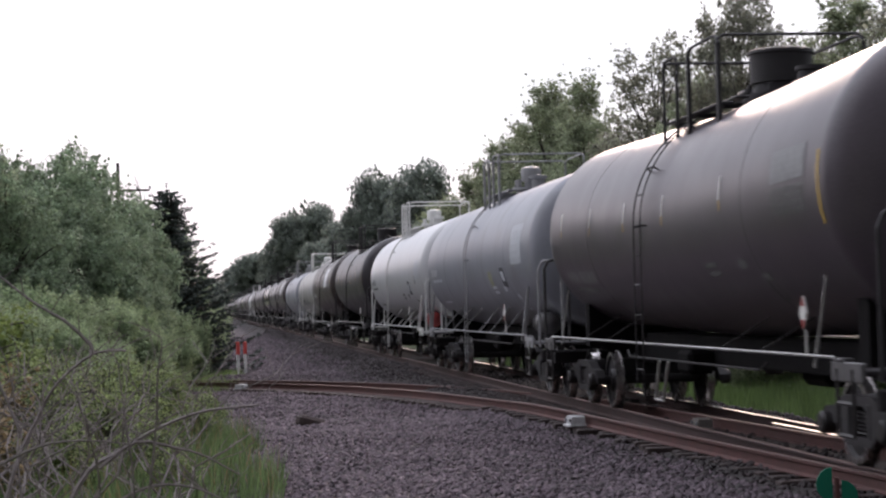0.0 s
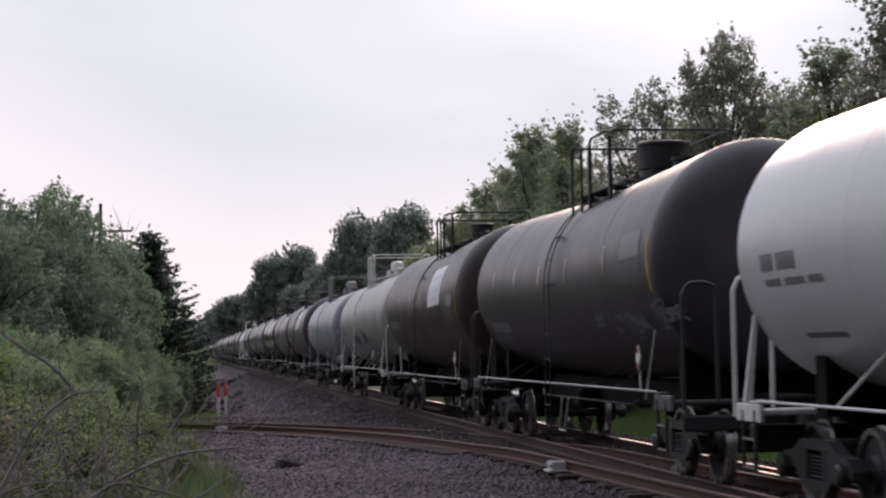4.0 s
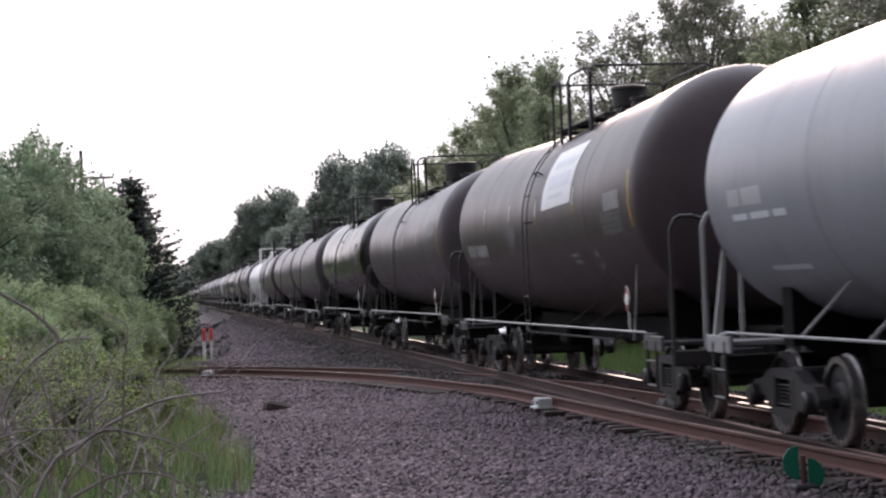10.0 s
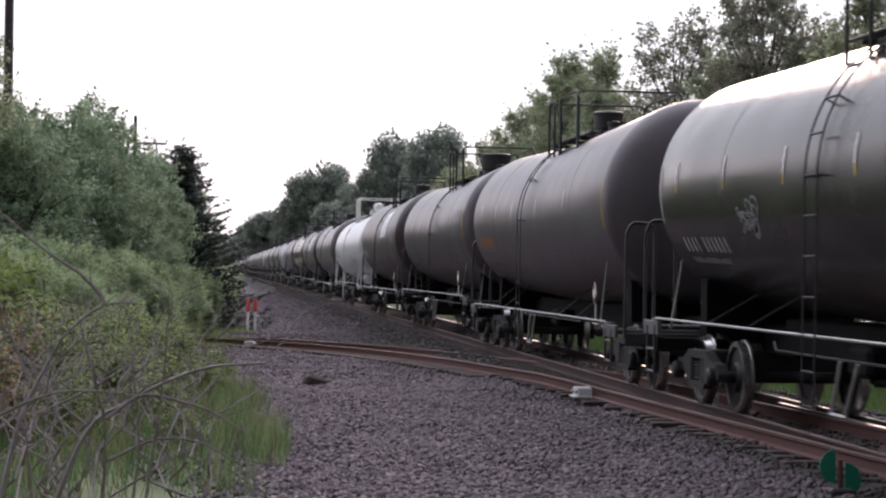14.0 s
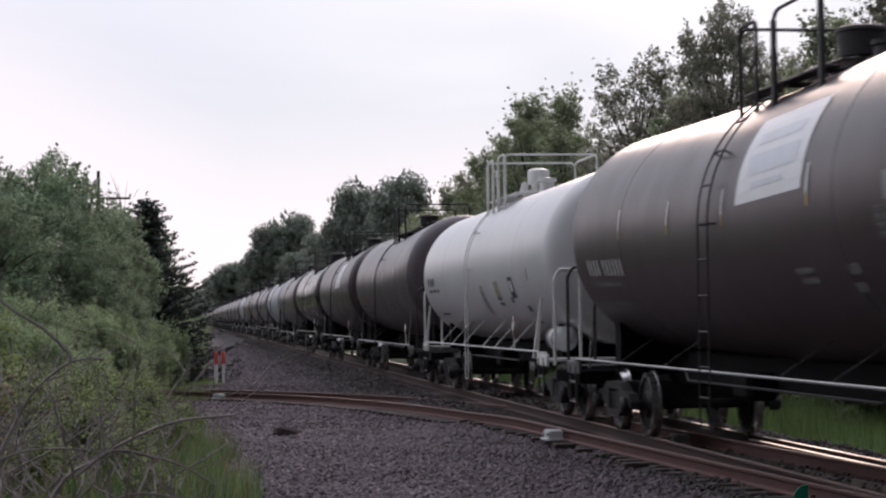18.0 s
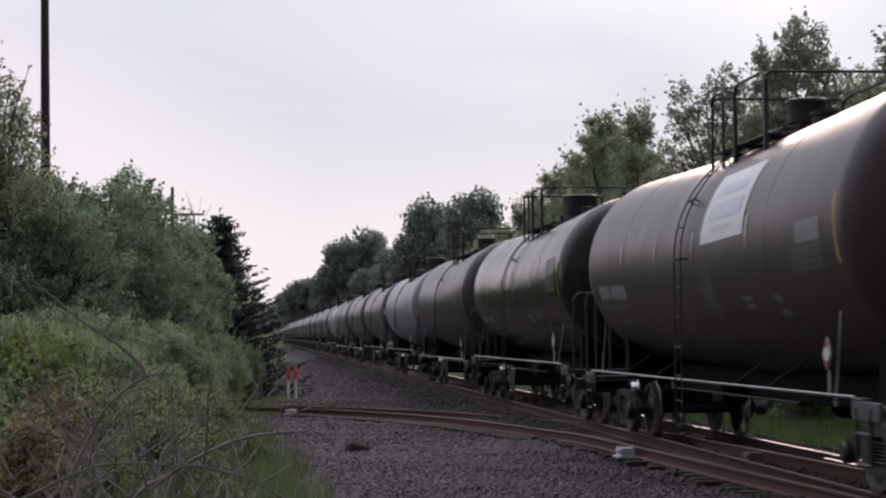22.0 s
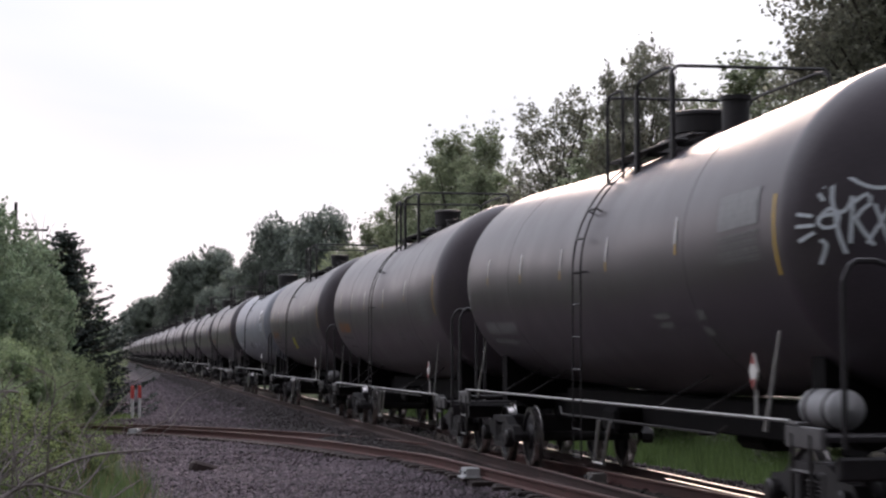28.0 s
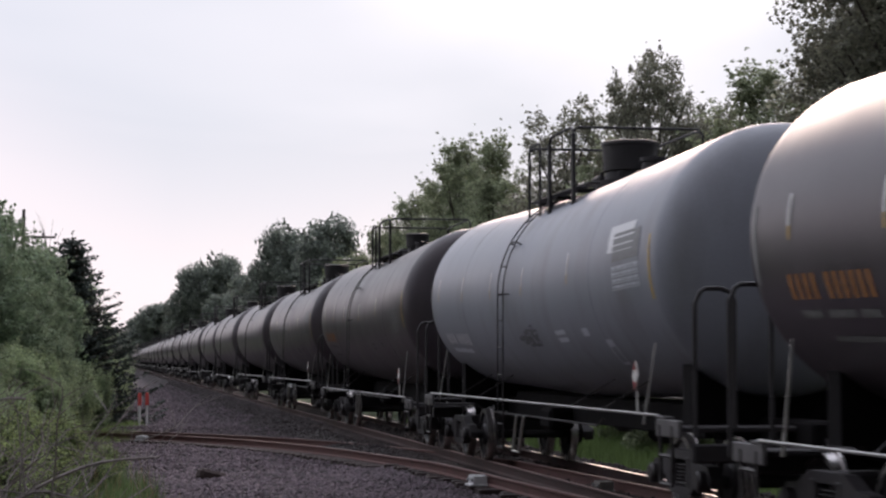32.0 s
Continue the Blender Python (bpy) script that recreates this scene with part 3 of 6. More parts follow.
def skin(r, y0, y1, z0, z1, lift=0.006, n=5):
    """A patch lying on the near side of the tank."""
    a0, a1 = math.asin((z0 - AXIS) / r), math.asin((z1 - AXIS) / r)
    vs, fs = [], []
    q = r + lift
    for i in range(n + 1):
        a = a0 + (a1 - a0) * i / n
        for y in (y0, y1):
            vs.append((-q * math.cos(a), y, AXIS + q * math.sin(a)))
    for i in range(n):
        fs.append((2 * i, 2 * i + 1, 2 * i + 3, 2 * i + 2))
    return vs, fs


def ribbon(pts, width, lay):
    """One continuous stroke through the points, laid on a surface by lay(u, z)."""
    if len(pts) < 20:
        pts = [(p.x, p.y) for p in smooth_path([(a, b, 0.0) for a, b in pts], 0.06)]
    fine = [Vector((pts[0][0], pts[0][1]))]
    for a, b in zip(pts, pts[1:]):
        a, b = Vector(a), Vector(b)
        k = max(1, int((b - a).length / 0.08))
        fine += [a + (b - a) * (i / k) for i in range(1, k + 1)]
    vs = []
    for i, p in enumerate(fine):
        d = fine[min(i + 1, len(fine) - 1)] - fine[max(i - 1, 0)]
        nrm = Vector((-d.y, d.x)).normalized() * width / 2 if d.length > 1e-6 else Vector((0, width / 2))
        vs += [lay(p.x - nrm.x, p.y - nrm.y), lay(p.x + nrm.x, p.y + nrm.y)]
    return Shape().add(vs, [(2 * i, 2 * i + 2, 2 * i + 3, 2 * i + 1) for i in range(len(fine) - 1)])


def on_skin(r, pts, width, lift=0.008):
    """A sprayed or painted stroke through (along, height) points on the near side."""
    def lay(y, z):
        a = math.asin(max(-0.98, min(0.98, (z - AXIS) / r)))
        return (-(r + lift) * math.cos(a), y, AXIS + (r + lift) * math.sin(a))
    return ribbon(pts, width, lay)


def on_head(r, hl, pts, width):
    """A sprayed stroke through (sideways, height) points on the domed near end."""
    def lay(x, z):
        return (x, -hl - head_depth(math.hypot(x, z - AXIS), r) - 0.015, z)
    return ribbon(pts, width, lay)


def squiggle(seed, w, h, loops):
    """A looping spray stroke that spells nothing."""
    g = random.Random(seed)
    ph, amp = g.uniform(0, 6), g.uniform(0.7, 1.2)
    return [(w * (0.9 * t + 0.13 * math.sin(loops * 2.1 * 6.28 * t + ph)), h * (0.5 + 0.45 * amp * math.sin(loops * 6.28 * t) * math.cos(2.3 * t + ph))) for t in [i / 40 for i in range(41)]]


def wheelset_shape():
    s = Shape()
    for sg in (-1, 1):
        x = sg * 0.755
        prof = [(-0.07, 0.10), (-0.07, 0.17), (-0.02, 0.20), (-0.015, 0.36), (-0.055, 0.39), (-0.055, 0.452), (0.045, 0.458), (0.05, 0.485), (0.075, 0.485), (0.075, 0.39), (0.03, 0.36), (0.025, 0.20), (0.07, 0.17), (0.07, 0.10)]
        prof = [(sg * -h if sg > 0 else h, q) for h, q in prof]
        s.lathe(prof if sg < 0 else prof, 28, "x", (x, 0, 0))
    s.tube([(-1.0, 0, 0), (1.0, 0, 0)], 0.075, 10)
    return s


def brighten_tread(me):
    """Worn treads and flanges of a wheelset take the bright steel."""
    me.materials.append(RIM_STEEL)
    for p in me.polygons:
        c = p.center
        if math.hypot(c.y, c.z) > 0.44 or (math.hypot(c.y, c.z) > 0.38 and abs(p.normal.x) > 0.8):
            p.material_index = 1


def side_frame_shape(sg):
    s = Shape()
    x = sg * 1.02
    # arch bar, lower tie and columns of a cast side frame
    s.add(*arch(x, sg))
    s.box((x, 0.31, 0.52), (0.16, 0.12, 0.36), 0.02)
    s.box((x, -0.31, 0.52), (0.16, 0.12, 0.36), 0.02)
    return s


def arch(x, sg):
    top = [(-1.12, 0.50), (-1.0, 0.62), (-0.72, 0.64), (-0.42, 0.76), (0.42, 0.76), (0.72, 0.64), (1.0, 0.62), (1.12, 0.50)]
    low = [(-1.12, 0.40), (-0.98, 0.46), (-0.62, 0.46), (-0.36, 0.27), (0.36, 0.27), (0.62, 0.46), (0.98, 0.46), (1.12, 0.40)]
    inner_top = [(-0.36, 0.66), (0.36, 0.66)]
    inner_low = [(-0.30, 0.36), (0.30, 0.36)]
    vs, fs = [], []
    for dx in (-0.07, 0.07):
        vs += [(x + dx, y, z) for y, z in top] + [(x + dx, y, z) for y, z in low] + [(x + dx, y, z) for y, z in inner_top + inner_low]
    n = 20

    def face(ids):
        fs.append(tuple(ids))
        fs.append(tuple(i + n for i in reversed(ids)))

    # top bar, bottom bar, sides
    face([0, 1, 9, 8]); face([1, 2, 10, 9]); face([2, 3, 11, 10]); face([3, 4, 17, 16]); face([4, 5, 13, 12]); face([5, 6, 14, 13]); face([6, 7, 15, 14])
    face([3, 16, 18, 11]); face([17, 4, 12, 19]); face([18, 19, 12, 11])
    loop = list(range(8)) + list(range(15, 7, -1))
    for a, b in zip(loop, loop[1:] + loop[:1]):
        fs.append((a, a + n, b + n, b))
    hole = [16, 17, 19, 18]
    for a, b in zip(hole, hole[1:] + hole[:1]):
        fs.append((b, b + n, a + n, a))
    return vs, fs


def spring_shape(sg):
    s = Shape()
    for y in (-0.14, 0.0, 0.14):
        pts = []
        for i in range(37):
            a = 2 * math.pi * i / 6
            pts.append((sg * 1.03 + 0.055 * math.cos(a), y + 0.055 * math.sin(a), 0.37 + 0.24 * i / 36))
        s.tube(pts, 0.014, 4)
    return s


DARK_STEEL = material("dull_dark_steel", (0.034, 0.030, 0.031), 0.5, metal=0.4, spread=0.25, scale=6, fine=50, bump=0.06)
WORN_GREY = material("worn_grey_bracket_paint", (0.085, 0.080, 0.083), 0.5, spread=0.4, scale=7, fine=50, bump=0.1, stain=(0.03, 0.025, 0.024), stain_amount=0.7)
WHEELS = []


def truck(car, y, near_detail):
    t = part("truck", lambda: Shape().box((0, 0, 0.62), (1.9, 0.36, 0.30), 0.03).tube([(0, 0, 0.7), (0, 0, 0.98)], 0.22, 12), BLACK_IRON, car, "grimy truck with cast side frames", at=(0, y, 0), key="bolster")
    for sg in (-1, 1):
        part("side_frame", lambda: side_frame_shape(sg), BLACK_IRON, t, key=("frame", sg))
        if near_detail:
            part("spring_nest", lambda: spring_shape(sg), DARK_STEEL, t, key=("spring", sg))
            for dy in (-0.89, 0.89):
                part("bearing_cap", lambda: Shape().lathe([(-0.02, 0.12), (0.10, 0.12), (0.13, 0.09), (0.13, 0.0005)][::1], 14, "x", (0, 0, 0)), DARK_STEEL, t, "worn dark axle bearing cap", True, at=(sg * 1.06 if sg > 0 else -1.06, dy, 0.457, 0, 0, 0 if sg > 0 else 180), key="cap")
    for dy in (-0.89, 0.89):
        w = part("wheelset", wheelset_shape, BLACK_IRON, t, "", True, at=(0, dy, 0.457), key="wheelset")
        if len(w.data.materials) == 1:
            brighten_tread(w.data)
        if near_detail:
            WHEELS.append((car, w, dy))
    return t


def ladder_shape(r, sill, y):
    s = Shape()
    for dy in (-0.2, 0.2):
        pts = []
        for i in range(13):
            a = radians(62 - 60 * i / 12)
            pts.append((-(r + 0.09) * math.cos(a), y + dy, AXIS + (r + 0.09) * math.sin(a)))
        pts.append((-(r + 0.09), y + dy, sill))
        pts.append((-(r + 0.09), y + dy, 0.46))
        s.tube(pts, 0.012, 5)
    zs = [0.48, 0.82, 1.16, 1.55, 1.95, 2.35, 2.75]
    for z in zs:
        s.tube([(-(r + 0.09), y - 0.2, z), (-(r + 0.09), y + 0.2, z)], 0.011, 5)
    for deg in (15, 29, 43, 57):
        a = radians(deg)
        p = (-(r + 0.09) * math.cos(a), AXIS + (r + 0.09) * math.sin(a))
        s.tube([(p[0], y - 0.23, p[1]), (p[0], y + 0.23, p[1])], 0.014, 5)
    for deg in (0, 29, 57):
        a = radians(deg)
        for dy in (-0.2, 0.2):
            s.tube([((-r + 0.02) * math.cos(a), y + dy, AXIS + (r - 0.02) * math.sin(a)), (-(r + 0.10) * math.cos(a), y + dy, AXIS + (r + 0.10) * math.sin(a))], 0.012, 5)
    return s


PLATFORM = {"A": (0.96, 1.9), "B": (0.95, 1.25), "N": (0.85, 2.0), "U": (0.80, 2.2)}  # reach beyond and before the ladder


RAIL_UP = {"A": 0.79, "B": 0.78, "N": 0.73, "U": 0.76}  # handrail above the tank top


def side_rail_shape(r, x, ya, yb, flat, up):
    """An inverted U of handrail along one side of the top platform."""
    foot, top = AXIS + math.sqrt(r * r - x * x) - 0.03, AXIS + r + up
    s = Shape().tube([(x, ya, foot), (x, ya, top - 0.10), (x, ya + (yb - ya) * 0.06, top - 0.02), (x, ya + (yb - ya) * 0.15, top), (x, ya + (yb - ya) * 0.85, top), (x, ya + (yb - ya) * 0.94, top - 0.02), (x, yb, top - 0.10), (x, yb, foot)], 0.022, 6)
    if flat:
        for y in (ya, yb):
            s.box((x, y, (foot + top) / 2 - 0.05), (0.05, 0.09, top - foot - 0.1), 0.006)
    return s


def end_bar_shape(r, y, up):
    """The handrail across one end of the top platform, with its middle post."""
    top = AXIS + r + up - 0.01
    return Shape().tube([(-0.95, y, top - 0.06), (-0.88, y, top), (0.88, y, top), (0.95, y, top - 0.06)], 0.020, 6)


def dome_shape(kind, y, r, tall):
    s = Shape()
    z = AXIS + r
    if kind == "B":
        # nozzle, bolted cover plate with fittings, narrow bonnet with a domed cap
        s.lathe([(z - 0.1, 0.34), (z + 0.05, 0.34), (z + 0.06, 0.42), (z + 0.12, 0.42), (z + 0.13, 0.14), (z + 0.25, 0.14), (z + 0.26, 0.225), (z + 0.50, 0.235), (z + 0.56, 0.21), (z + 0.595, 0.13), (z + 0.60, 0.0005)], 26, "z", (0, y, 0))
        for k in range(12):
            a = k * math.pi / 6
            s.tube([(0.37 * math.cos(a), y + 0.37 * math.sin(a), z + 0.10), (0.37 * math.cos(a), y + 0.37 * math.sin(a), z + 0.20)], 0.022, 6)
        for a in (3.6, 4.3, 2.7):
            s.tube([(0.33 * math.cos(a), y + 0.33 * math.sin(a), z + 0.1), (0.33 * math.cos(a), y + 0.33 * math.sin(a), z + 0.30)], 0.05, 8)
    else:
        w, h = (0.40, 0.64 if tall else 0.48) if kind == "A" else (0.28, 0.54)
        s.lathe([(z - 0.1, w + 0.10), (z + 0.06, w + 0.10), (z + 0.07, w - 0.03), (z + 0.20, w - 0.05), (z + 0.21, w - 0.01), (z + h - 0.07, w), (z + h - 0.06, w + 0.02), (z + h - 0.02, w + 0.015), (z + h, w - 0.03), (z + h + 0.005, 0.0005)], 24, "z", (0, y, 0))
        for k in range(8):
            a = k * math.pi / 4 + 0.2
            s.box(((w + 0.05) * math.cos(a), y + (w + 0.05) * math.sin(a), z + 0.14), (0.05, 0.05, 0.09), 0.01)
    return s


def sill_shape(sill, hl, sg):
    return Shape().tube([(sg * 1.50, -hl - 0.35, sill), (sg * 1.50, hl + 0.35, sill)], 0.016, 6)


def saddle_shape(r, sg, hl, rise):
    """Tank saddle over a truck: a web plate cut to the tank."""
    s = Shape()
    y = sg * (hl - 0.25)
    vs, fs = [], []
    n = 11
    for dy in (-0.16, 0.16):
        for i in range(n):
            x = -1.0 + 2.0 * i / (n - 1)
            vs.append((x, y + dy, AXIS + rise - math.sqrt(max(0.02, (r + 0.005) ** 2 - x * x))))
        for i in range(n):
            x = -1.0 + 2.0 * i / (n - 1)
            vs.append((x, y + dy, 0.86 if abs(x) < 0.7 else 1.0))
    m = 2 * n
    for i in range(n - 1):
        fs.append((i, i + n, i + n + 1, i + 1))
        fs.append((m + i, m + i + 1, m + i + n + 1, m + i + n))
        fs.append((i + n, m + i + n, m + i + n + 1, i + n + 1))
    fs.append((0, m, m + n, n))
    fs.append((n - 1, 2 * n - 1, m + 2 * n - 1, m + n - 1))
    return s.add(vs, fs)


def leg_shape(r, sill, y, top, side):
    """A flat brace from the end sill up to the tank side."""
    s = Shape()
    for sg in (side,):
        za = 2.05 if top else 1.95
        xa = math.sqrt(r * r - (za - AXIS) ** 2) + 0.02
        if top:
            s.tube([(sg * 1.47, y, sill - 0.12), (sg * xa, y, za)], [0.062, 0.030], 4)
        else:
            s.tube([(sg * 1.47, y, sill - 0.12), (sg * xa, y, za)], [0.020, 0.011], 4)
    return s


def strut_shape(r, sill, bright, sg):
    """A slanting brace from the side sill to the tank."""
    za = AXIS - r * 0.72 if bright else AXIS - r * 0.80
    xa = math.sqrt(max(0.01, r * r - (za - AXIS) ** 2)) + 0.01
    return Shape().tube([(sg * 1.48, 0, sill), (sg * xa, -0.22, za)], 0.017 if bright else 0.013, 4)


def stirrup_shape(sill, y):
    s = Shape()
    x = -1.52
    s.tube([(x, y, 0.95), (x, y + 0.35, 0.44)], 0.022, 5)
    s.tube([(x, y + 0.5, 0.95), (x, y + 0.75, 0.44)], 0.022, 5)
    s.tube([(x, y + 0.3, 0.44), (x, y + 0.8, 0.44)], 0.02, 5)
    return s


def end_rail_shape(sill, y, x):
    """Bent handrail that stands on the end platform."""
    s = Shape()
    if x:
        s.tube([(x, y, sill - 0.2), (x, y, 2.34), (x * 0.96, y, 2.46), (x * 0.92, y, 2.50), (x * 0.80, y, 2.50), (x * 0.72, y, 2.46), (x * 0.70, y, 2.36), (x * 0.70, y, sill - 0.1)], 0.026, 6)
    return s


def end_platform_shape(sill, sg, hl):
    s = Shape()
    y = sg * (hl + 0.82)
    s.box((0, y, sill - 0.13), (2.95, 0.55, 0.06), 0.012)
    return s


def corner_plate_shape(sill, sg, hl, side):
    """The bracket that ties an end platform to the side sill."""
    y = sg * (hl + 0.66)
    s = Shape().box((side * 1.48, y, sill - 0.13), (0.05, 0.86, 0.19), 0.012)
    s.box((side * 1.45, y - sg * 0.25, sill - 0.02), (0.12, 0.30, 0.03), 0.006)
    return s


def coupler_shape(sg, hl):
    s = Shape()
    y = sg * (hl + 1.1)
    s.box((0, y + sg * 0.35, 0.86), (0.16, 0.7, 0.18), 0.02)
    s.box((0.03, y + sg * 0.78, 0.86), (0.32, 0.24, 0.28), 0.05)
    s.tube([(0.3, y, 0.72), (0.32, y + sg * 0.3, 0.40), (0.25, y + sg * 0.75, 0.32)], 0.025, 6)
    return s


def step_shape(sill, y):
    s = Shape()
    for dy in (-0.22, 0.22):
        s.tube([(-1.50, y + dy, sill - 0.1), (-1.50, y + dy, 0.42)], 0.022, 5)
    for z in (0.44, 0.74):
        s.tube([(-1.50, y - 0.22, z), (-1.50, y + 0.22, z)], 0.022, 5)
    return s


def band_shape(r, y):
    return Shape().lathe([(y - 0.02, r + 0.0005), (y - 0.01, r + 0.004), (y + 0.01, r + 0.004), (y + 0.02, r + 0.0005)], 64, "y", (0, 0, AXIS))


def bars(r, y1, z, h, widths, gap):
    """Lettering too small to read, as upright bars read from far to near."""
    s = Shape()
    y = y1
    for w in widths:
        if w > 0:
            s.add(*skin(r, y - w, y, z, z + h, n=2))
            y -= w + gap
        else:
            y += w
    return s


def data_lines(r, y0, y1, z0, z1, rows=7):
    """Rows of tiny stencilled figures, ruled with thin lines."""
    s = Shape()
    dz = (z1 - z0) / rows
    for i in range(rows):
        z = z0 + dz * i
        s.add(*skin(r, y0, y1, z, z + 0.010, 0.007, 1))
        y = y1 - 0.03
        k = i
        while y > y0 + 0.1:
            w = 0.06 + 0.05 * ((k * 7) % 4)
            s.add(*skin(r, max(y0 + 0.02, y - w), y, z + dz * 0.28, z + dz * 0.72, 0.007, 1))
            y -= w + 0.04
            k += 1
    return s


CENTRES = [24.99, 42.63, 60.55, 79.75, 97.16, 114.53, 134.37, 152.78, 171.1, 188.9, 207.2, 224.3, 241.5, 259.6, 278.25, 296.06, 314.5, 331.99, 350.18, 368.40,
           386.15, 404.82, 422.95, 441.0]
LADDERS = [0.26, 0.08, 0.76, -0.7, -0.5, 1.0, 0.22, -0.37, 0.31, 0.36, 0.18, -0.88, -0.38, 0.2, 0.1, -0.26, 0.43, -0.08, 0.32, -0.35, 0.07, 0.47, 0.54, 0.69]
KINDS = "ABBANBBNAAUANBUNAUAAUUAUAAUAUAAUAUNUAUAAUAUNUAUA"
COLOURS = ["dark", "blue", "white", "slate", "umber", "cream", "blue", "brown", "dark", "gloss", "dark", "dark", "brown", "white", "dark", "brown",
           "gloss", "dark", "pale", "dark", "dark", "dark", "pale", "dark", "dark", "dark", "dark", "dark", "dark", "dark", "brown", "dark"]


def gone(t):
    """Metres that the train has come nearer by t seconds."""
    return 12.1029 * t + 0.00787 * t * t


WORDS = {"dark": "dark grey", "slate": "dark grey", "umber": "umber-brown", "black": "black", "brown": "brown-black", "gloss": "glossy black", "blue": "blue-grey", "white": "white", "cream": "dirty cream", "pale": "pale grey"}
CARS = []
TICKS = {"A": (6.0, 3.7, 1.3, -1.1, -3.9), "B": (), "N": (4.6, 2.0, -0.5, -3.4), "U": (6.0, 3.9, 1.7, -1.3, -4.2)}  # reflective strips before and beyond the ladder
DOMES = {"A": 1.45, "B": -0.15, "N": 0.6, "U": 0.3}  # manway before the ladder


def tank_car(i):
    j = i % len(KINDS) if i >= 0 else 3
    kind = KINDS[j]
    colour = COLOURS[i] if 0 <= i < len(COLOURS) else ("dark", "dark", "brown", "dark", "dark", "brown", "dark")[i % 7]
    r, sill, hl = TYPES[kind]
    slope = SLOPE[kind]
    centre = CENTRES[i] if 0 <= i < 24 else (CENTRES[0] + 18.1 * i if i < 0 else CENTRES[-1] + 18.1 * (i - 23))
    lad = LADDERS[i] if 0 <= i < 24 else 0.5
    near = -1 <= i <= 24
    paint = PAINT[colour]
    bright = kind == "B"
    iron = WHITE_IRON if colour in ("white", "cream") else GREY_IRON if bright else BLACK_IRON
    extra = {4: " and a large white panel", 7: " and a large white panel", 12: " and a large white panel", 15: " and a large white panel", 19: " and spray-painted end",
             2: " and a red air tank", 5: " and dark graffiti", 21: " and a yellow plate"}.get(i, "")
    car = thing("tank_car", f"{WORDS[colour]} railway tank car with top platform{extra}", "tank car", pose(TRACK_X, centre, 0), "tank cars of the train")
    CARS.append((car, centre))
    k = (kind, colour)
    tank = part("tank", lambda: tank_shape(r, hl, slope), paint, car, f"{WORDS[colour]} cylindrical tank", True, key=("tank", k))
    for y in (-hl * 0.62, hl * 0.58) if near else ():
        part("weld_band", lambda: band_shape(r, 0.0), paint, tank, "", True, at=lain(slope, y), key=("band", k))
    for side in (-1, 1):
        part("side_sill", lambda: sill_shape(sill, BASE, side), WORN_STEEL if not bright else iron, car, "worn bright side sill rail", key=("sill", kind, side, iron.name))
    part("centre_sill", lambda: Shape().box((0, 0, 1.02), (0.66, 2 * BASE - 3.4, 0.40), 0.02), SHADE_IRON, car, key=("csill", kind))
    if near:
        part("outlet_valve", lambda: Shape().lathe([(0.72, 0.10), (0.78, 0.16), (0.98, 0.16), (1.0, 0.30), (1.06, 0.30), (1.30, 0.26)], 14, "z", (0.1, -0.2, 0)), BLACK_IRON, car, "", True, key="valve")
        part("brake_cylinder", lambda: Shape().box((0.55, -1.2, 0.80), (0.5, 1.1, 0.42), 0.08), SHADE_IRON, car, key="brake")
        part("valve_box", lambda: Shape().box((-0.5, 1.6, 0.86), (0.4, 0.7, 0.34), 0.06), SHADE_IRON, car, key="vbox")
    for sg in (-1, 1):
        part("stub_sill", lambda: Shape().box((0, sg * (BASE - 0.1), 0.92), (0.42, 3.3, 0.40), 0.03), SHADE_IRON, car, key=("stub", kind, sg))
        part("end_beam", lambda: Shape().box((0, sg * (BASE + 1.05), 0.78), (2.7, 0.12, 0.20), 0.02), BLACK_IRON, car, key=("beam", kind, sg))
        part("saddle", lambda: saddle_shape(r, sg, BASE, slope * (BASE - 0.25)), SHADE_IRON, car, key=("saddle", kind, sg, iron.name))
        part("end_platform", lambda: end_platform_shape(sill, sg, BASE), iron if bright else BLACK_IRON, car, key=("endp", kind, sg, iron.name))
        for side in (-1, 1):
            part("brace_leg", lambda: leg_shape(r, sill, sg * (hl - ((0.50 if sg < 0 else 0.5) if not bright else 0.95 if sg < 0 else 0.05)), bright, side), iron if bright else WORN_STEEL, car, key=("leg", kind, sg, side, iron.name))
        for side in (-1, 1):
            part("corner_plate", lambda: corner_plate_shape(sill, sg, BASE, side), iron if bright else WORN_GREY, car, "worn grey corner bracket", key=("corner", kind, sg, side, iron.name))
        for side in (-1.42, 1.42):
            part("end_handrail", lambda: end_rail_shape(sill, sg * (BASE + 1.40), side), iron, car, key=("erail", kind, sg, side, iron.name))
        part("coupler", lambda: coupler_shape(sg, BASE), BLACK_IRON, car, key=("coupler", kind, sg))
        truck(car, sg * (BASE - 0.25), near)
        if near:
            part("step", lambda: step_shape(sill, sg * (BASE + 0.62)), DARK_STEEL, car, key=("step", kind, sg))
    ahead, back = PLATFORM[kind]
    flat = bright
    for x, ya, yb in ((-0.95, ahead, 0.22), (-0.95, -0.42, -back), (0.95, ahead, -back)):
        part("handrail", lambda: side_rail_shape(r, x, ya, yb, x < 0 and (flat or ya < 0), RAIL_UP[kind]), iron, car, at=(0, lad, 0), key=("rail", kind, x, ya, iron.name))
    for y in (ahead, -back):
        part("end_bar", lambda: end_bar_shape(r, y, RAIL_UP[kind]), iron, car, at=(0, lad, 0), key=("bar", kind, y, iron.name))
    zw = AXIS + r + 0.03
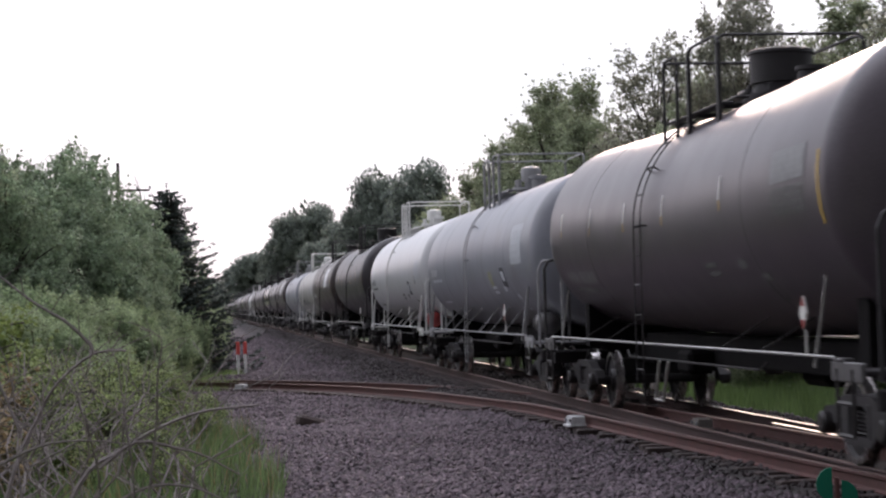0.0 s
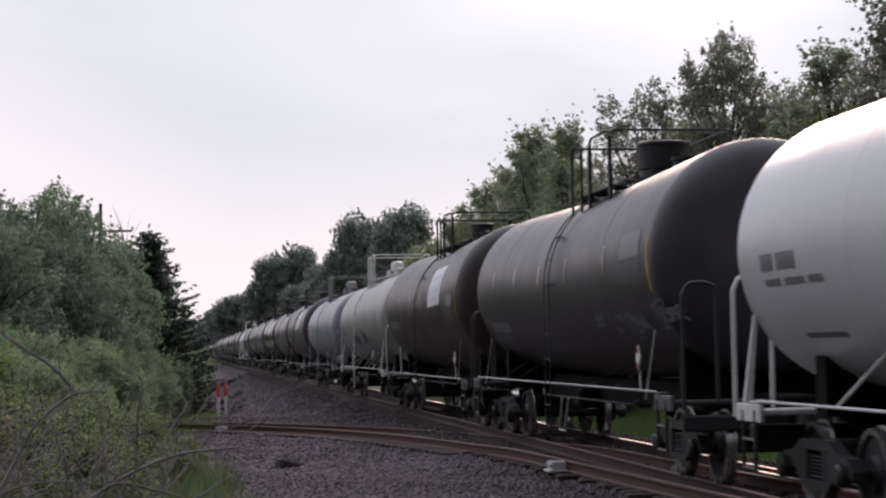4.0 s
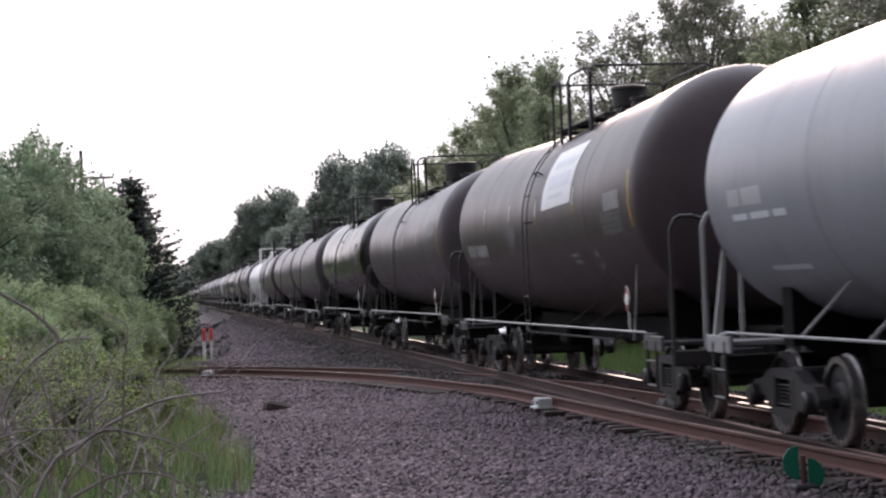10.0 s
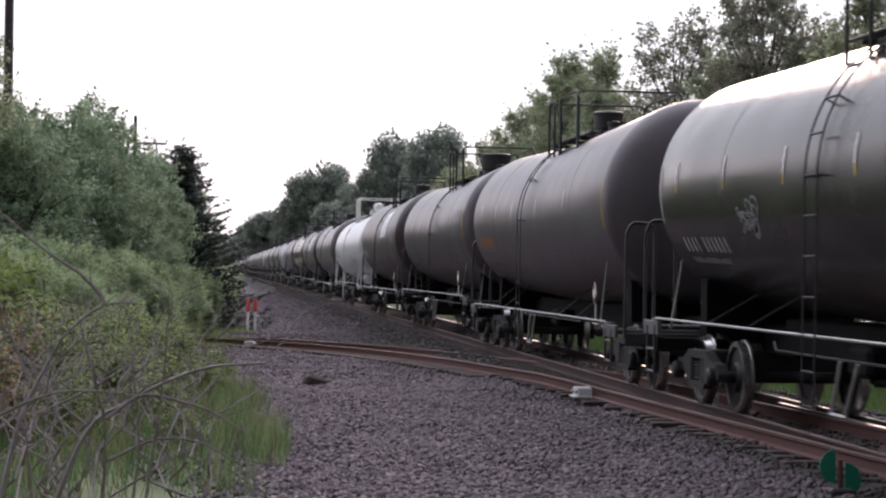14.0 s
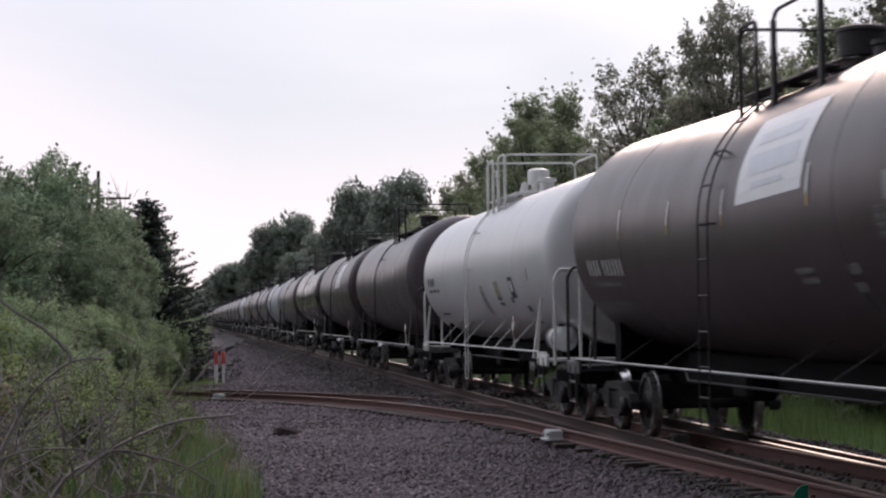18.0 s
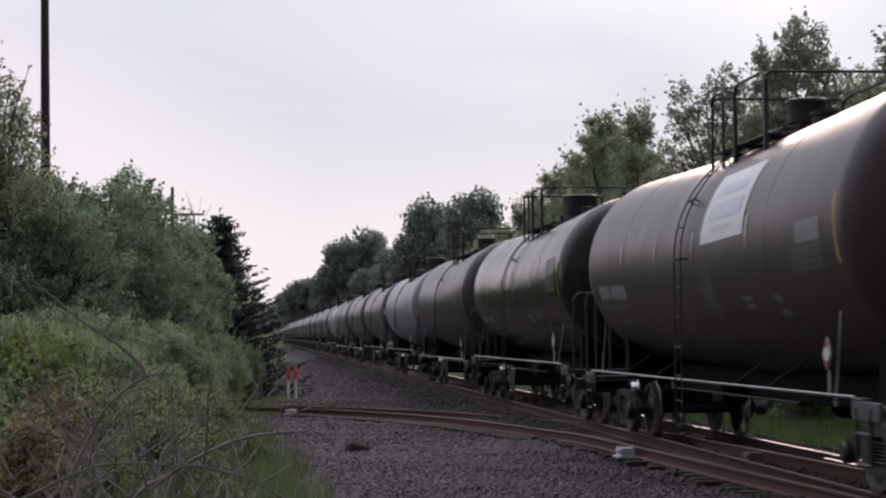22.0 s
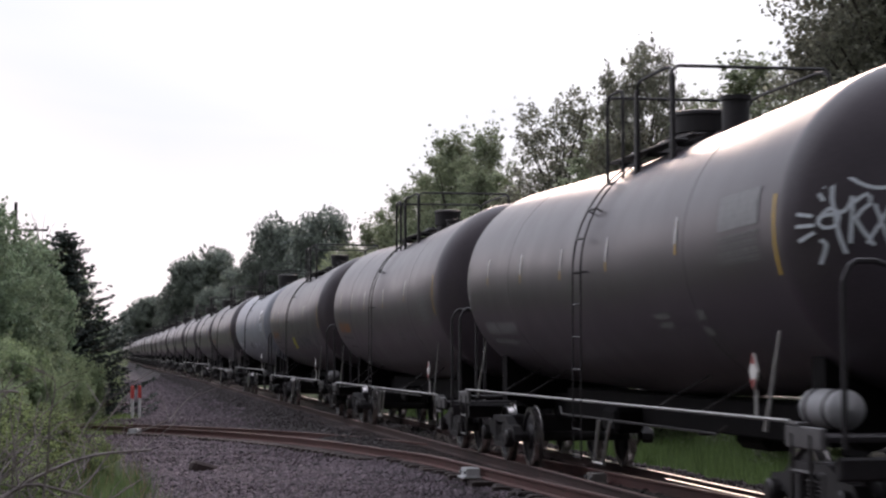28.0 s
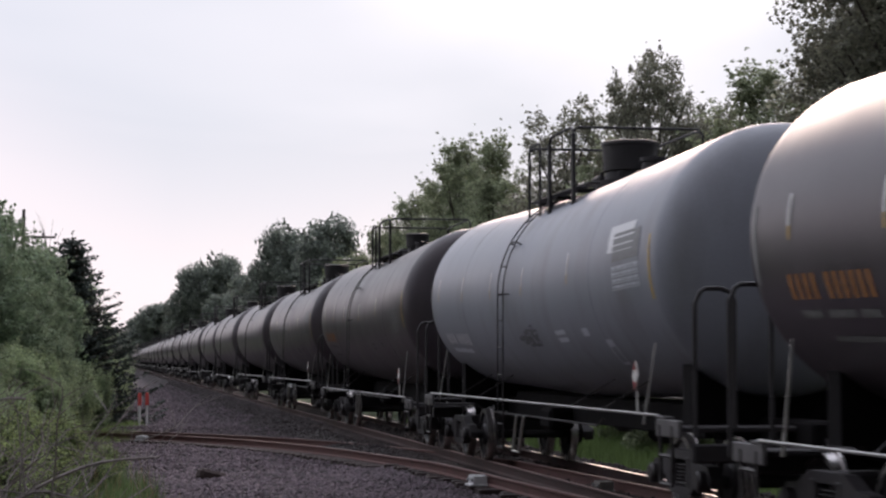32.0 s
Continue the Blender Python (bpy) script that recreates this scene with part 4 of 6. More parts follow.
    for x in (-0.84, -0.64, 0.64, 0.84):
        part("walkway_board", lambda: Shape().box((x, (ahead - back) / 2, zw - (0.10 if abs(x) > 0.7 else 0.03)), (0.18, ahead + back, 0.03), 0.008), iron, car, at=(0, lad, 0), key=("walk", kind, x, iron.name))
    for y in (ahead - 0.2, (ahead - back) / 2, 0.2 - back):
        part("walkway_bearer", lambda: Shape().box((0, 0, zw - 0.13), (1.7, 0.06, 0.06), 0.01), iron, car, at=(0, lad + y, 0), key=("bearer", kind, iron.name))
    lid = lad - (0.12 if i == 19 else DOMES[kind])
    part("manway_dome", lambda: dome_shape(kind, 0.0, r, i != 19), iron, car, "manway dome with bolted housing", True, at=(0, lid, 0), key=("dome", kind, iron.name, i == 19))
    z = AXIS + r
    if bright:
        part("vent_valve", lambda: Shape().lathe([(z - 0.05, 0.15), (z + 0.24, 0.15), (z + 0.26, 0.20), (z + 0.32, 0.20), (z + 0.34, 0.0005)], 16, "z"), iron, car, "", True, at=(0, lid - 0.95, 0), key=("vent", iron.name))
    else:
        q = 0.54 if i == 19 else 0.30
        part("fittings_housing", lambda: Shape().lathe([(z - 0.05, 0.24), (z + 0.10, 0.24), (z + 0.11, 0.17), (z + q - 0.08, 0.16), (z + q - 0.07, 0.19), (z + q - 0.02, 0.19), (z + q, 0.0005)], 16, "z"), iron, car, "", True, at=(0, lid - (1.22 if kind == "A" else 0.8), 0), key=("housing", kind, i == 19))
        part("vent_pipe", lambda: Shape().tube([(0.25, 0, z - 0.05), (0.25, 0, z + 0.30)], 0.09, 10), iron, car, "", True, at=(0, lid + 0.7, 0), key=("vpipe", kind))
        part("hatch", lambda: Shape().box((-0.1, 0, z + 0.12), (0.5, 0.36, 0.16), 0.04), iron, car, at=(0, lid + 0.75, 0), key=("hatch", kind))
    part("ladder", lambda: ladder_shape(r, sill, 0.0), iron if bright else BLACK_IRON, car, at=(0, lad, 0), key=("ladder", kind, iron.name))
    if not near:
        return car
    for y in (-4.5, -2.7, -1.2, 1.5, 3.2, 5.0) if bright else (-4.0, -2.4, 2.3, 4.7) if kind == "N" else (-4.9, -3.3, 3.1, 4.8):
        for side in (-1, 1):
            part("strut", lambda: strut_shape(r, sill, bright, side), iron if bright else DARK_STEEL, car, at=(0, y, 0), key=("strut", kind, side, iron.name))
    if kind in "AU":
        part("stirrup_step", lambda: stirrup_shape(sill, 0.0), WORN_STEEL, car, at=(0, lad - 1.2, 0), key=("stirrup", kind))
    part("brake_pipe", lambda: Shape().tube([(-1.22, 2.5, 1.02), (-1.24, 2.35, 0.93), (-1.24, -4.3, 0.93), (-1.2, -4.5, 1.02)], 0.015, 5), DARK_STEEL, car, at=(0, lad, 0), key="bpipe")
    # air tank by the near end
    tint = RED if i == 2 else GREY_IRON if i == 19 else PAINT[colour] if i in (6, 13, 18, 22) else WORN_GREY
    if i in (1, 2, 6, 13, 19, 21):
        air = part("air_tank", lambda: Shape().lathe([(-0.45, 0.0005), (-0.42, 0.14), (-0.35, 0.21), (0.35, 0.21), (0.42, 0.14), (0.45, 0.0005)], 20, "y"), tint, car,
             "red air tank" if i == 2 else "", True, at=pose(-1.08, -BASE - 0.25, sill + (0.21 if bright else 0.10)) @ Matrix.Diagonal((1, 1, 1, 1) if bright else (0.82, 1.0, 0.82, 1)), key=("air", tint.name))
        for y in (-0.22, 0.22):
            part("strap", lambda: Shape().lathe([(-0.025, 0.206), (-0.02, 0.222), (0.02, 0.222), (0.025, 0.206)], 20, "y"), BLACK_IRON, air, "dark steel strap", True, at=(0, y, 0), key="strap")
    # reflective ticks along the side
    for d in TICKS[kind]:
        y = lad + d
        if abs(y) < hl - 0.3:
            t = part("reflective_strip", lambda: Shape().add(*skin(r, -0.022, 0.022, 2.68, 3.06)), YELLOW, tank, "white and yellow reflective strip", at=lain(slope, y), key=("tick", kind))
            part("white_half", lambda: Shape().add(*skin(r, -0.024, 0.024, 2.80, 3.08, 0.009)), TAPE_WHITE, t, key=("tickw", kind))
    for sg in (-1, 1) if not bright else ():
        part("reflective_strip", lambda: Shape().add(*skin(r, -0.03, 0.03, 2.30, 3.02)), YELLOW if sg < 0 else STENCIL, tank, at=lain(slope, sg * (hl - 0.02)), key=("endtick", kind, sg))
    # stencilled marks, too worn to letter
    ink = ORANGE if kind == "U" else (GRAFFITI_DARK if colour in ("white", "cream") else PANEL_WHITE if colour in ("blue", "pale") else BRIGHT_STENCIL if kind == "N" else STENCIL)
    mw = {"A": 0.095, "B": 0.05, "N": 0.085}.get(kind, 0.085)
    part("reporting_mark", lambda: bars(r, 0, {"A": 1.94, "U": 2.16, "N": 2.20}.get(kind, 2.48), 0.18 if kind in "AB" else 0.22, [mw, mw, mw, mw, -mw * 1.8] + [mw] * 6, mw * (1.1 if kind != "N" else 1.5)), ink, tank, "worn stencilled reporting mark", at=lain(slope, hl - 0.75), key=("mark", kind, ink.name))
    tagged([c for c in tank.children if c.name.startswith("reporting")][-1], kind="stuff")
    small = PANEL_GREY if colour in ("blue", "pale") else DULL_STENCIL
    part("weight_stencil", lambda: bars(r, 0, {"A": 1.80, "U": 2.00, "N": 2.04}.get(kind, 2.33), 0.07, [0.5, 0.62, 0.4], 0.12).add(*skin(r, -1.7, -0.5, 1.80, 1.85)), small, tank, at=lain(slope, hl - 0.8), key=("load", kind, small.name))
    pale_ink = PANEL_GREY if colour in ("white", "cream") else small
    off = 0.0 if kind != "N" else 0.1
    drop = 0.30 if kind == "N" else 0.08 if kind == "A" else 0.0
    if kind in "AN" and i != 18:
        part("data_header", lambda: Shape().add(*skin(r, -hl + 0.45 + off, -hl + (1.60 if kind == "A" else 1.35) + off, 2.88 - drop, (3.22 if kind == "A" else 3.12) - drop)), HEADER, tank, "faded white data block", at=lain(slope, half=-1), key=("dhead", kind))
    if i not in (1, 6, 13, 18):
        low = {"A": 2.47, "N": 2.27, "U": 2.16}.get(kind, 2.50)
        tagged(part("data_stencil", lambda: data_lines(r, -hl + 0.43 + off, -hl + 1.62 + off, low, low + (0.55 if kind in "UB" else 0.30), 6 if kind in "UB" else 4), pale_ink, tank, "rows of faded data stencil", at=lain(slope, half=-1), key=("lines", kind, pale_ink.name)), kind="stuff")
    part("data_frame", lambda: Shape().add(*skin(r, -0.30, 0.0, 1.84, 1.93)).add(*skin(r, -0.30, 0.0, 1.62, 1.65)).add(*skin(r, -0.04, 0.0, 1.62, 1.9)).add(*skin(r, -0.30, -0.26, 1.62, 1.9)), small, tank, "small framed stencil", at=lain(slope, -hl + 2.8), key=("frame", kind, small.name))
    part("warning_stencil", lambda: Shape().add(*skin(r, 0, 0.55, 2.06, 2.12)).add(*skin(r, 0, 0.5, 1.96, 2.02)).add(*skin(r, -1.2, -0.9, 2.0, 2.1)), small, tank, at=lain(slope, lad - 3.2), key=("warn", kind, small.name))
    tagged([c for c in tank.children if c.name.startswith("warning")][-1], kind="stuff")
    dia = part("placard", lambda: Shape().add([(-1.53, -0.115, sill + 0.42), (-1.53, 0, sill + 0.59), (-1.53, 0.115, sill + 0.42), (-1.53, 0, sill + 0.25), (-1.51, -0.115, sill + 0.42), (-1.51, 0, sill + 0.59), (-1.51, 0.115, sill + 0.42), (-1.51, 0, sill + 0.25)],
               [(3, 2, 1, 0), (4, 5, 6, 7), (0, 1, 5, 4), (1, 2, 6, 5), (2, 3, 7, 6), (3, 0, 4, 7)]).tube([(-1.5, 0, sill), (-1.5, 0, sill + 0.25)], 0.015, 5), PLACARD_WHITE, car, "white and red diamond placard", at=(0, -hl + {"A": 0.65, "B": 2.85, "U": 0.7}.get(kind, 0.6), 0), key=("placard", kind))
    part("red_corner", lambda: Shape().add([(-1.534, -0.066, sill + 0.49), (-1.534, 0, sill + 0.59), (-1.534, 0.066, sill + 0.49)], [(2, 1, 0)]), RED, dia, key=("redt", kind))
    part("red_corner", lambda: Shape().add([(-1.534, -0.066, sill + 0.35), (-1.534, 0, sill + 0.25), (-1.534, 0.066, sill + 0.35)], [(0, 1, 2)]), RED, dia, key=("redb", kind))
    if i in (4, 7, 12, 15):
        far, up = (lad - 0.9, -0.16) if i == 4 else (lad, 0.0)
        pn = part("white_panel", Shape().add(*skin(r, far - 3.22, far - 1.02, 2.86 + up, 3.76 + up, n=8)), PANEL_WHITE, tank, "large white printed panel", at=lain(slope, half=-1))
        for z0, z1, a, b in ((3.46, 3.58, -2.85, -1.35), (3.14, 3.36, -2.95, -1.3), (3.00, 3.06, -2.6, -1.55)):
            part("print_bar", Shape().add(*skin(r, far + a, far + b, z0 + up, z1 + up, 0.010, 3)), PANEL_GREY, pn)
    if i == 22:
        part("white_panel", Shape().add(*skin(r, -6.5, -5.4, 2.92, 3.24, n=4)), PANEL_WHITE, tank, "small white panel", at=lain(slope, half=-1))
    if i in (1, 6, 18):
        part("white_panel", Shape().add(*skin(r, -7.05, -5.8, 2.50, 3.25, n=6)), PANEL_FADED, tank, "faded white panel", at=lain(slope, half=-1))
    if i in (1, 6, 13, 2):
        pl = part("certificate_plate", Shape().add(*skin(r, -4.7, -4.2, 2.08, 2.47)), GRAFFITI_DARK, tank, "small dark framed plate")
        part("plate_window", Shape().add(*skin(r, -4.62, -4.28, 2.20, 2.40, 0.01)), PANEL_GREY, pl)
    if i in (6, 13, 18, 21, 1):
        part("yellow_plate", Shape().add(*skin(r, -3.0, -2.5, 2.08, 2.42) if i != 21 else skin(r, -0.46, 0.2, 1.91, 2.25)), SIGN_YELLOW if i == 21 else FADED_YELLOW, tank, "yellow plate", at=lain(slope, half=-1))
    tags = {3: (GRAFFITI_PALE_THIN, [(-6.3, 1.75, 1.5, 0.55), (-4.6, 1.7, 1.2, 0.5)]), 5: (GRAFFITI_DARK, [(2.6, 1.95, 1.7, 0.5), (0.9, 1.85, 1.3, 0.55), (-1.4, 1.9, 1.6, 0.6)]),
            9: (GRAFFITI_PALE_THIN, [(3.1, 2.0, 0.8, 0.7)]), 7: (GRAFFITI_PALE_THIN, [(2.2, 2.3, 0.8, 0.6)]), 11: (GRAFFITI_PALE_THIN, [(2.0, 1.95, 0.7, 0.5)]), 15: (GRAFFITI_PALE_THIN, [(-0.9, 1.9, 0.7, 0.7)]),
            18: (GRAFFITI_PALE_THIN, [(3.6, 2.0, 2.0, 0.6), (2.0, 1.8, 1.2, 0.9)]), 21: (GRAFFITI_PALE_THIN, [(-1.9, 1.85, 1.5, 0.55), (-3.4, 1.8, 1.5, 0.55), (-5.9, 1.85, 0.9, 0.55), (3.0, 2.0, 0.9, 0.5)]), 13: (GRAFFITI_GREY, [(-0.9, 1.75, 0.5, 0.75)]), 22: (GRAFFITI_PALE_THIN, [(-0.5, 1.9, 1.2, 0.4)])}
    if i in tags:
        ink, marks = tags[i]
        for q, (yb, zb, w, hh) in enumerate(marks):
            for p in range(2):
                pts = [(lad + yb - a + 0.06 * p, zb + b * (1 - 0.15 * p)) for a, b in squiggle(i * 10 + q * 3 + p, w, hh, 3 + (q + p) % 3)]
                part("graffiti_stroke", on_skin(r, pts, 0.035), ink, tank, "sprayed graffiti stroke", at=lain(slope, half=yb))
    if i == 19:
        for pts in ([(-1.10, 3.65), (-1.09, 3.43), (-1.16, 3.13), (-1.16, 2.98), (-1.12, 2.74), (-1.06, 2.57)], [(-1.35, 3.33), (-1.26, 3.31), (-1.28, 3.15), (-1.23, 3.03)], [(-1.19, 3.33), (-1.23, 3.14)],
                    [(-1.43, 2.92), (-1.32, 2.90)], [(-1.44, 2.81), (-1.31, 2.82)], [(-1.42, 2.68), (-1.31, 2.76)], [(-1.28, 2.86), (-1.20, 2.96), (-1.12, 2.93), (-1.14, 2.82), (-1.25, 2.80), (-1.27, 2.89), (-1.07, 2.94), (-1.0, 3.07)],
                    [(-1.0, 3.07), (-1.03, 2.66)], [(-1.01, 3.0), (-0.88, 3.09), (-0.86, 3.0), (-0.98, 2.88), (-0.83, 2.64)], [(-0.89, 2.66), (-0.66, 3.02)], [(-0.82, 3.0), (-0.68, 2.61)], [(-1.10, 3.32), (-0.95, 3.19), (-0.75, 3.14), (-0.45, 3.22)],
                    [(-0.90, 3.72), (-0.82, 3.56), (-0.87, 3.37), (-0.72, 3.67), (-0.75, 3.41), (-0.64, 3.69), (-0.65, 3.50), (-0.50, 3.80)], [(-1.27, 2.69), (-1.22, 2.65), (-1.26, 2.48)], [(-0.55, 3.0), (-0.50, 2.70), (-0.30, 2.65), (-0.28, 3.0)], [(-0.15, 3.0), (0.1, 2.75), (-0.1, 2.6)]):
            part("graffiti_stroke", on_head(r, hl, pts, 0.034), GRAFFITI_PALE, tank, "pale sprayed graffiti stroke", at=(0, 0, 0.03))
    return car


GRAFFITI_PALE_THIN = material("thin_grey_spray_paint", (0.13, 0.13, 0.14), 0.6, spread=0.4, scale=9, fine=50, bump=0)
PANEL_FADED = material("faded_white_paint", (0.40, 0.42, 0.45), 0.55, spread=0.2, scale=6, fine=40, bump=0)
HEADER = material("worn_data_block_paint", (0.19, 0.19, 0.195), 0.55, spread=0.3, scale=9, fine=50, bump=0)
GRAFFITI_GREY = material("faint_grey_spray_paint", (0.26, 0.26, 0.27), 0.5, spread=0.3, scale=9, fine=50, bump=0)
TAPE_WHITE = material("white_reflective_tape", (0.72, 0.72, 0.72), 0.4, spread=0.1, scale=10, fine=60, bump=0)
PLACARD_WHITE = material("white_placard", (0.62, 0.60, 0.58), 0.5, spread=0.08, bump=0)
for n in range(-1, 48):
    tank_car(n)


# ---- plants ----
rng = np.random.default_rng(7)


def unit(n):
    v = rng.normal(size=(n, 3))
    return v / np.linalg.norm(v, axis=1)[:, None]


def leaf_cloud(name, centres, spread, count, size, mat, squash=0.7):
    """Leaves scattered round clump centres."""
    every = np.asarray(spread) if np.ndim(spread) else np.full(len(centres), spread)
    share = every ** 1.15
    k = rng.choice(len(centres), count, p=share / share.sum())
    sp = every[k]
    out = unit(count)
    off = out * ((0.45 + 0.55 * rng.random(count) ** 0.6) * sp)[:, None]
    off[:, 2] *= squash
    c = centres[k] + off
    # leaves lie like shingles on their clump, facing out and up
    nrm = out * 0.75 + np.array([0, 0, 0.5]) + unit(count) * 0.6
    a = np.cross(nrm, unit(count))
    a /= np.linalg.norm(a, axis=1)[:, None] + 1e-9
    b = np.cross(a, nrm)
    b /= np.linalg.norm(b, axis=1)[:, None] + 1e-9
    s = size * (0.6 + 0.8 * rng.random(count))
    return quads(name, c, a * s[:, None] * 0.55, b * s[:, None] * 0.95, mat)


def crown_points(n, base, top, radius, shape, lobes, spray):
    """Clump centres and their spreads: rounded boughs, each fringed with small outward sprays."""
    pts, sp = [], []
    height = top - base
    for k in range(lobes):
        u = (k + rng.random()) / lobes
        a = 2.4 * k + rng.normal() * 0.5
        if shape == "tall":
            R = radius * math.sin(math.pi * min(1, u * 0.88 + 0.12)) ** 0.6
        else:
            R = radius * math.sqrt(max(0.02, 1 - (2 * u * 0.84 - 0.80) ** 2))
        lr = radius * rng.uniform(0.34, 0.52) * (0.65 + 0.35 * R / radius)
        q = max(0.0, R - lr * 0.8) * rng.uniform(0.75, 1.12)
        c = np.array([q * math.cos(a), q * math.sin(a), base + lr * 0.5 + (height - lr * 1.3) * u])
        m = max(3, n // lobes)
        d = unit(m)
        d[:, 2] *= 0.8
        pts.append(c + d * lr * (rng.random((m, 1)) ** 0.3) * 0.95)
        sp.append(lr * rng.uniform(0.26, 0.50, m))
        for _ in range(max(3, m // 2)):
            e = rng.normal(size=3) + np.array([0.5 * math.cos(a), 0.5 * math.sin(a), 0.35])
            e /= np.linalg.norm(e)
            ln = spray * rng.uniform(0.3, 1.05)
            way = e + np.array([0, 0, 0.75 if shape == "tall" else 0.45])
            pts.append(c + e * lr * 0.85 + way * np.linspace(-0.1, 1, 3)[:, None] * ln)
            sp.append(np.linspace(0.42 if shape == "tall" else 0.50, 0.12, 3) * spray)
    return np.concatenate(pts), np.concatenate(sp)


def conifer_points(h, radius):
    """Clumps along drooping branches in whorls."""
    pts, sp = [], []
    z = 0.4
    while z < h - 0.25:
        u = z / h
        L = radius * (1 - u) ** 0.85
        turn = rng.random() * 6.28
        k = 8 if u < 0.6 else 6
        for b in range(k):
            a = turn + 2 * math.pi * b / k + rng.normal() * 0.2
            ln = L * rng.uniform(0.6, 1.2) + 0.10
            m = max(2, int(ln / 0.10))
            droop = rng.uniform(0.10, 0.30)
            for j in range(1, m + 1):
                q = ln * j / m
                pts.append((q * math.cos(a), q * math.sin(a), z - droop * q + 0.34 * (q / ln) ** 3 * ln))
                sp.append(0.19 * (1 - 0.75 * j / m) + 0.035)
        z += rng.uniform(0.13, 0.24) * (1.15 - 0.5 * u)
    for j in range(6):
        pts.append((0, 0, h - 0.08 * j))
        sp.append(0.03 + 0.015 * j)
    return np.array(pts), np.array(sp)


def limbs(s, pts, trunk_top, foot_r, every, base):
    """Tapered trunk and limbs that reach out to some of the clumps."""
    s.tube([(0, 0, -0.4), (0.05, 0.03, trunk_top * 0.35), (0.02, -0.04, trunk_top * 0.7), (0, 0, trunk_top)], [foot_r * 1.25, foot_r, foot_r * 0.7, foot_r * 0.18], 7)
    for p in pts[::every]:
        z0 = max(base * 0.7, min(trunk_top * 0.95, p[2] * 0.72))
        mid = (p[0] * 0.5, p[1] * 0.5, (z0 + p[2]) / 2 + 0.15)
        s.tube([(0, 0, z0), mid, tuple(p)], [foot_r * 0.38, foot_r * 0.2, 0.012], 4, False)
    return s


def plant(name, label, category, seed, h, radius, base, clumps, leaves, size, mat, shape="round", lobes=20, spray=0.4, foot=0.16, every=6, group="", trunk=True):
    """Builds one plant at the origin: a trunk with limbs and a crown of leaves."""
    global rng
    rng = np.random.default_rng(seed)
    ob = thing(name, label, category, None, group)
    if shape == "conifer":
        pts, sp = conifer_points(h, radius)
    else:
        pts, sp = crown_points(clumps, base, h, radius, shape, lobes, spray)
    if trunk:
        part("trunk", limbs(Shape(), pts, h * (0.97 if shape == "conifer" else 0.78), foot, every, base), BARK, ob)
    crown = new("crown", leaf_cloud("crown", pts, sp, leaves, size, mat, 0.8 if shape != "conifer" else 0.5))
    crown.parent = ob
    return ob


def put(ob, x, y, scale=1.0, turn=0.0, wide=1.0, first=False, dz=0.0):
    m = pose(x, y, float(ground_z(x, y)) + dz, 0, 0, turn) @ Matrix.Diagonal((scale * wide, scale * wide, scale, 1))
    if first:
        ob.matrix_basis = m
        return ob
    c = copy_thing(ob, Matrix())
    c.matrix_basis = m
    return c


G_R, G_L = "trees along the far side of the track", "trees and bushes beside the gravel"
oak = plant("broadleaf_tree", "tall dark green broadleaf tree behind the train", "tree", 11, 11.25, 2.3, 3.0, 560, 50000, 0.056, LEAF_B, "round", 30, 0.34, 0.17, 22, G_R)
ash = plant("broadleaf_tree", "slender green tree with feathery upright shoots", "tree", 12, 10.5, 2.0, 1.2, 540, 40000, 0.052, LEAF_A, "tall", 34, 0.50, 0.12, 22, G_R)
open_tree = plant("broadleaf_tree", "thin dark tree with sky showing between its boughs", "tree", 16, 10.9, 2.2, 1.6, 400, 30000, 0.060, LEAF_B, "round", 28, 0.42, 0.12, 12, G_R)
maple = plant("broadleaf_tree", "dense rounded green tree behind the train", "tree", 13, 9.0, 3.3, 0.4, 700, 46000, 0.075, LEAF_A, "round", 36, 0.32, 0.16, 30, G_R)
far_maple = plant("broadleaf_tree", "dense rounded haze-tinted tree, far along the track and added unseen", "tree", 15, 8.9, 3.2, 0.4, 560, 30000, 0.12, LEAF_G, "round", 34, 0.22, 0.16, 30, G_R)
low_bush = plant("bush", "low green bush on the grassy bank", "bush", 14, 2.6, 1.7, 0.1, 120, 9000, 0.07, LEAF_A, "round", 14, 0.3, 0.05, 8, G_R)
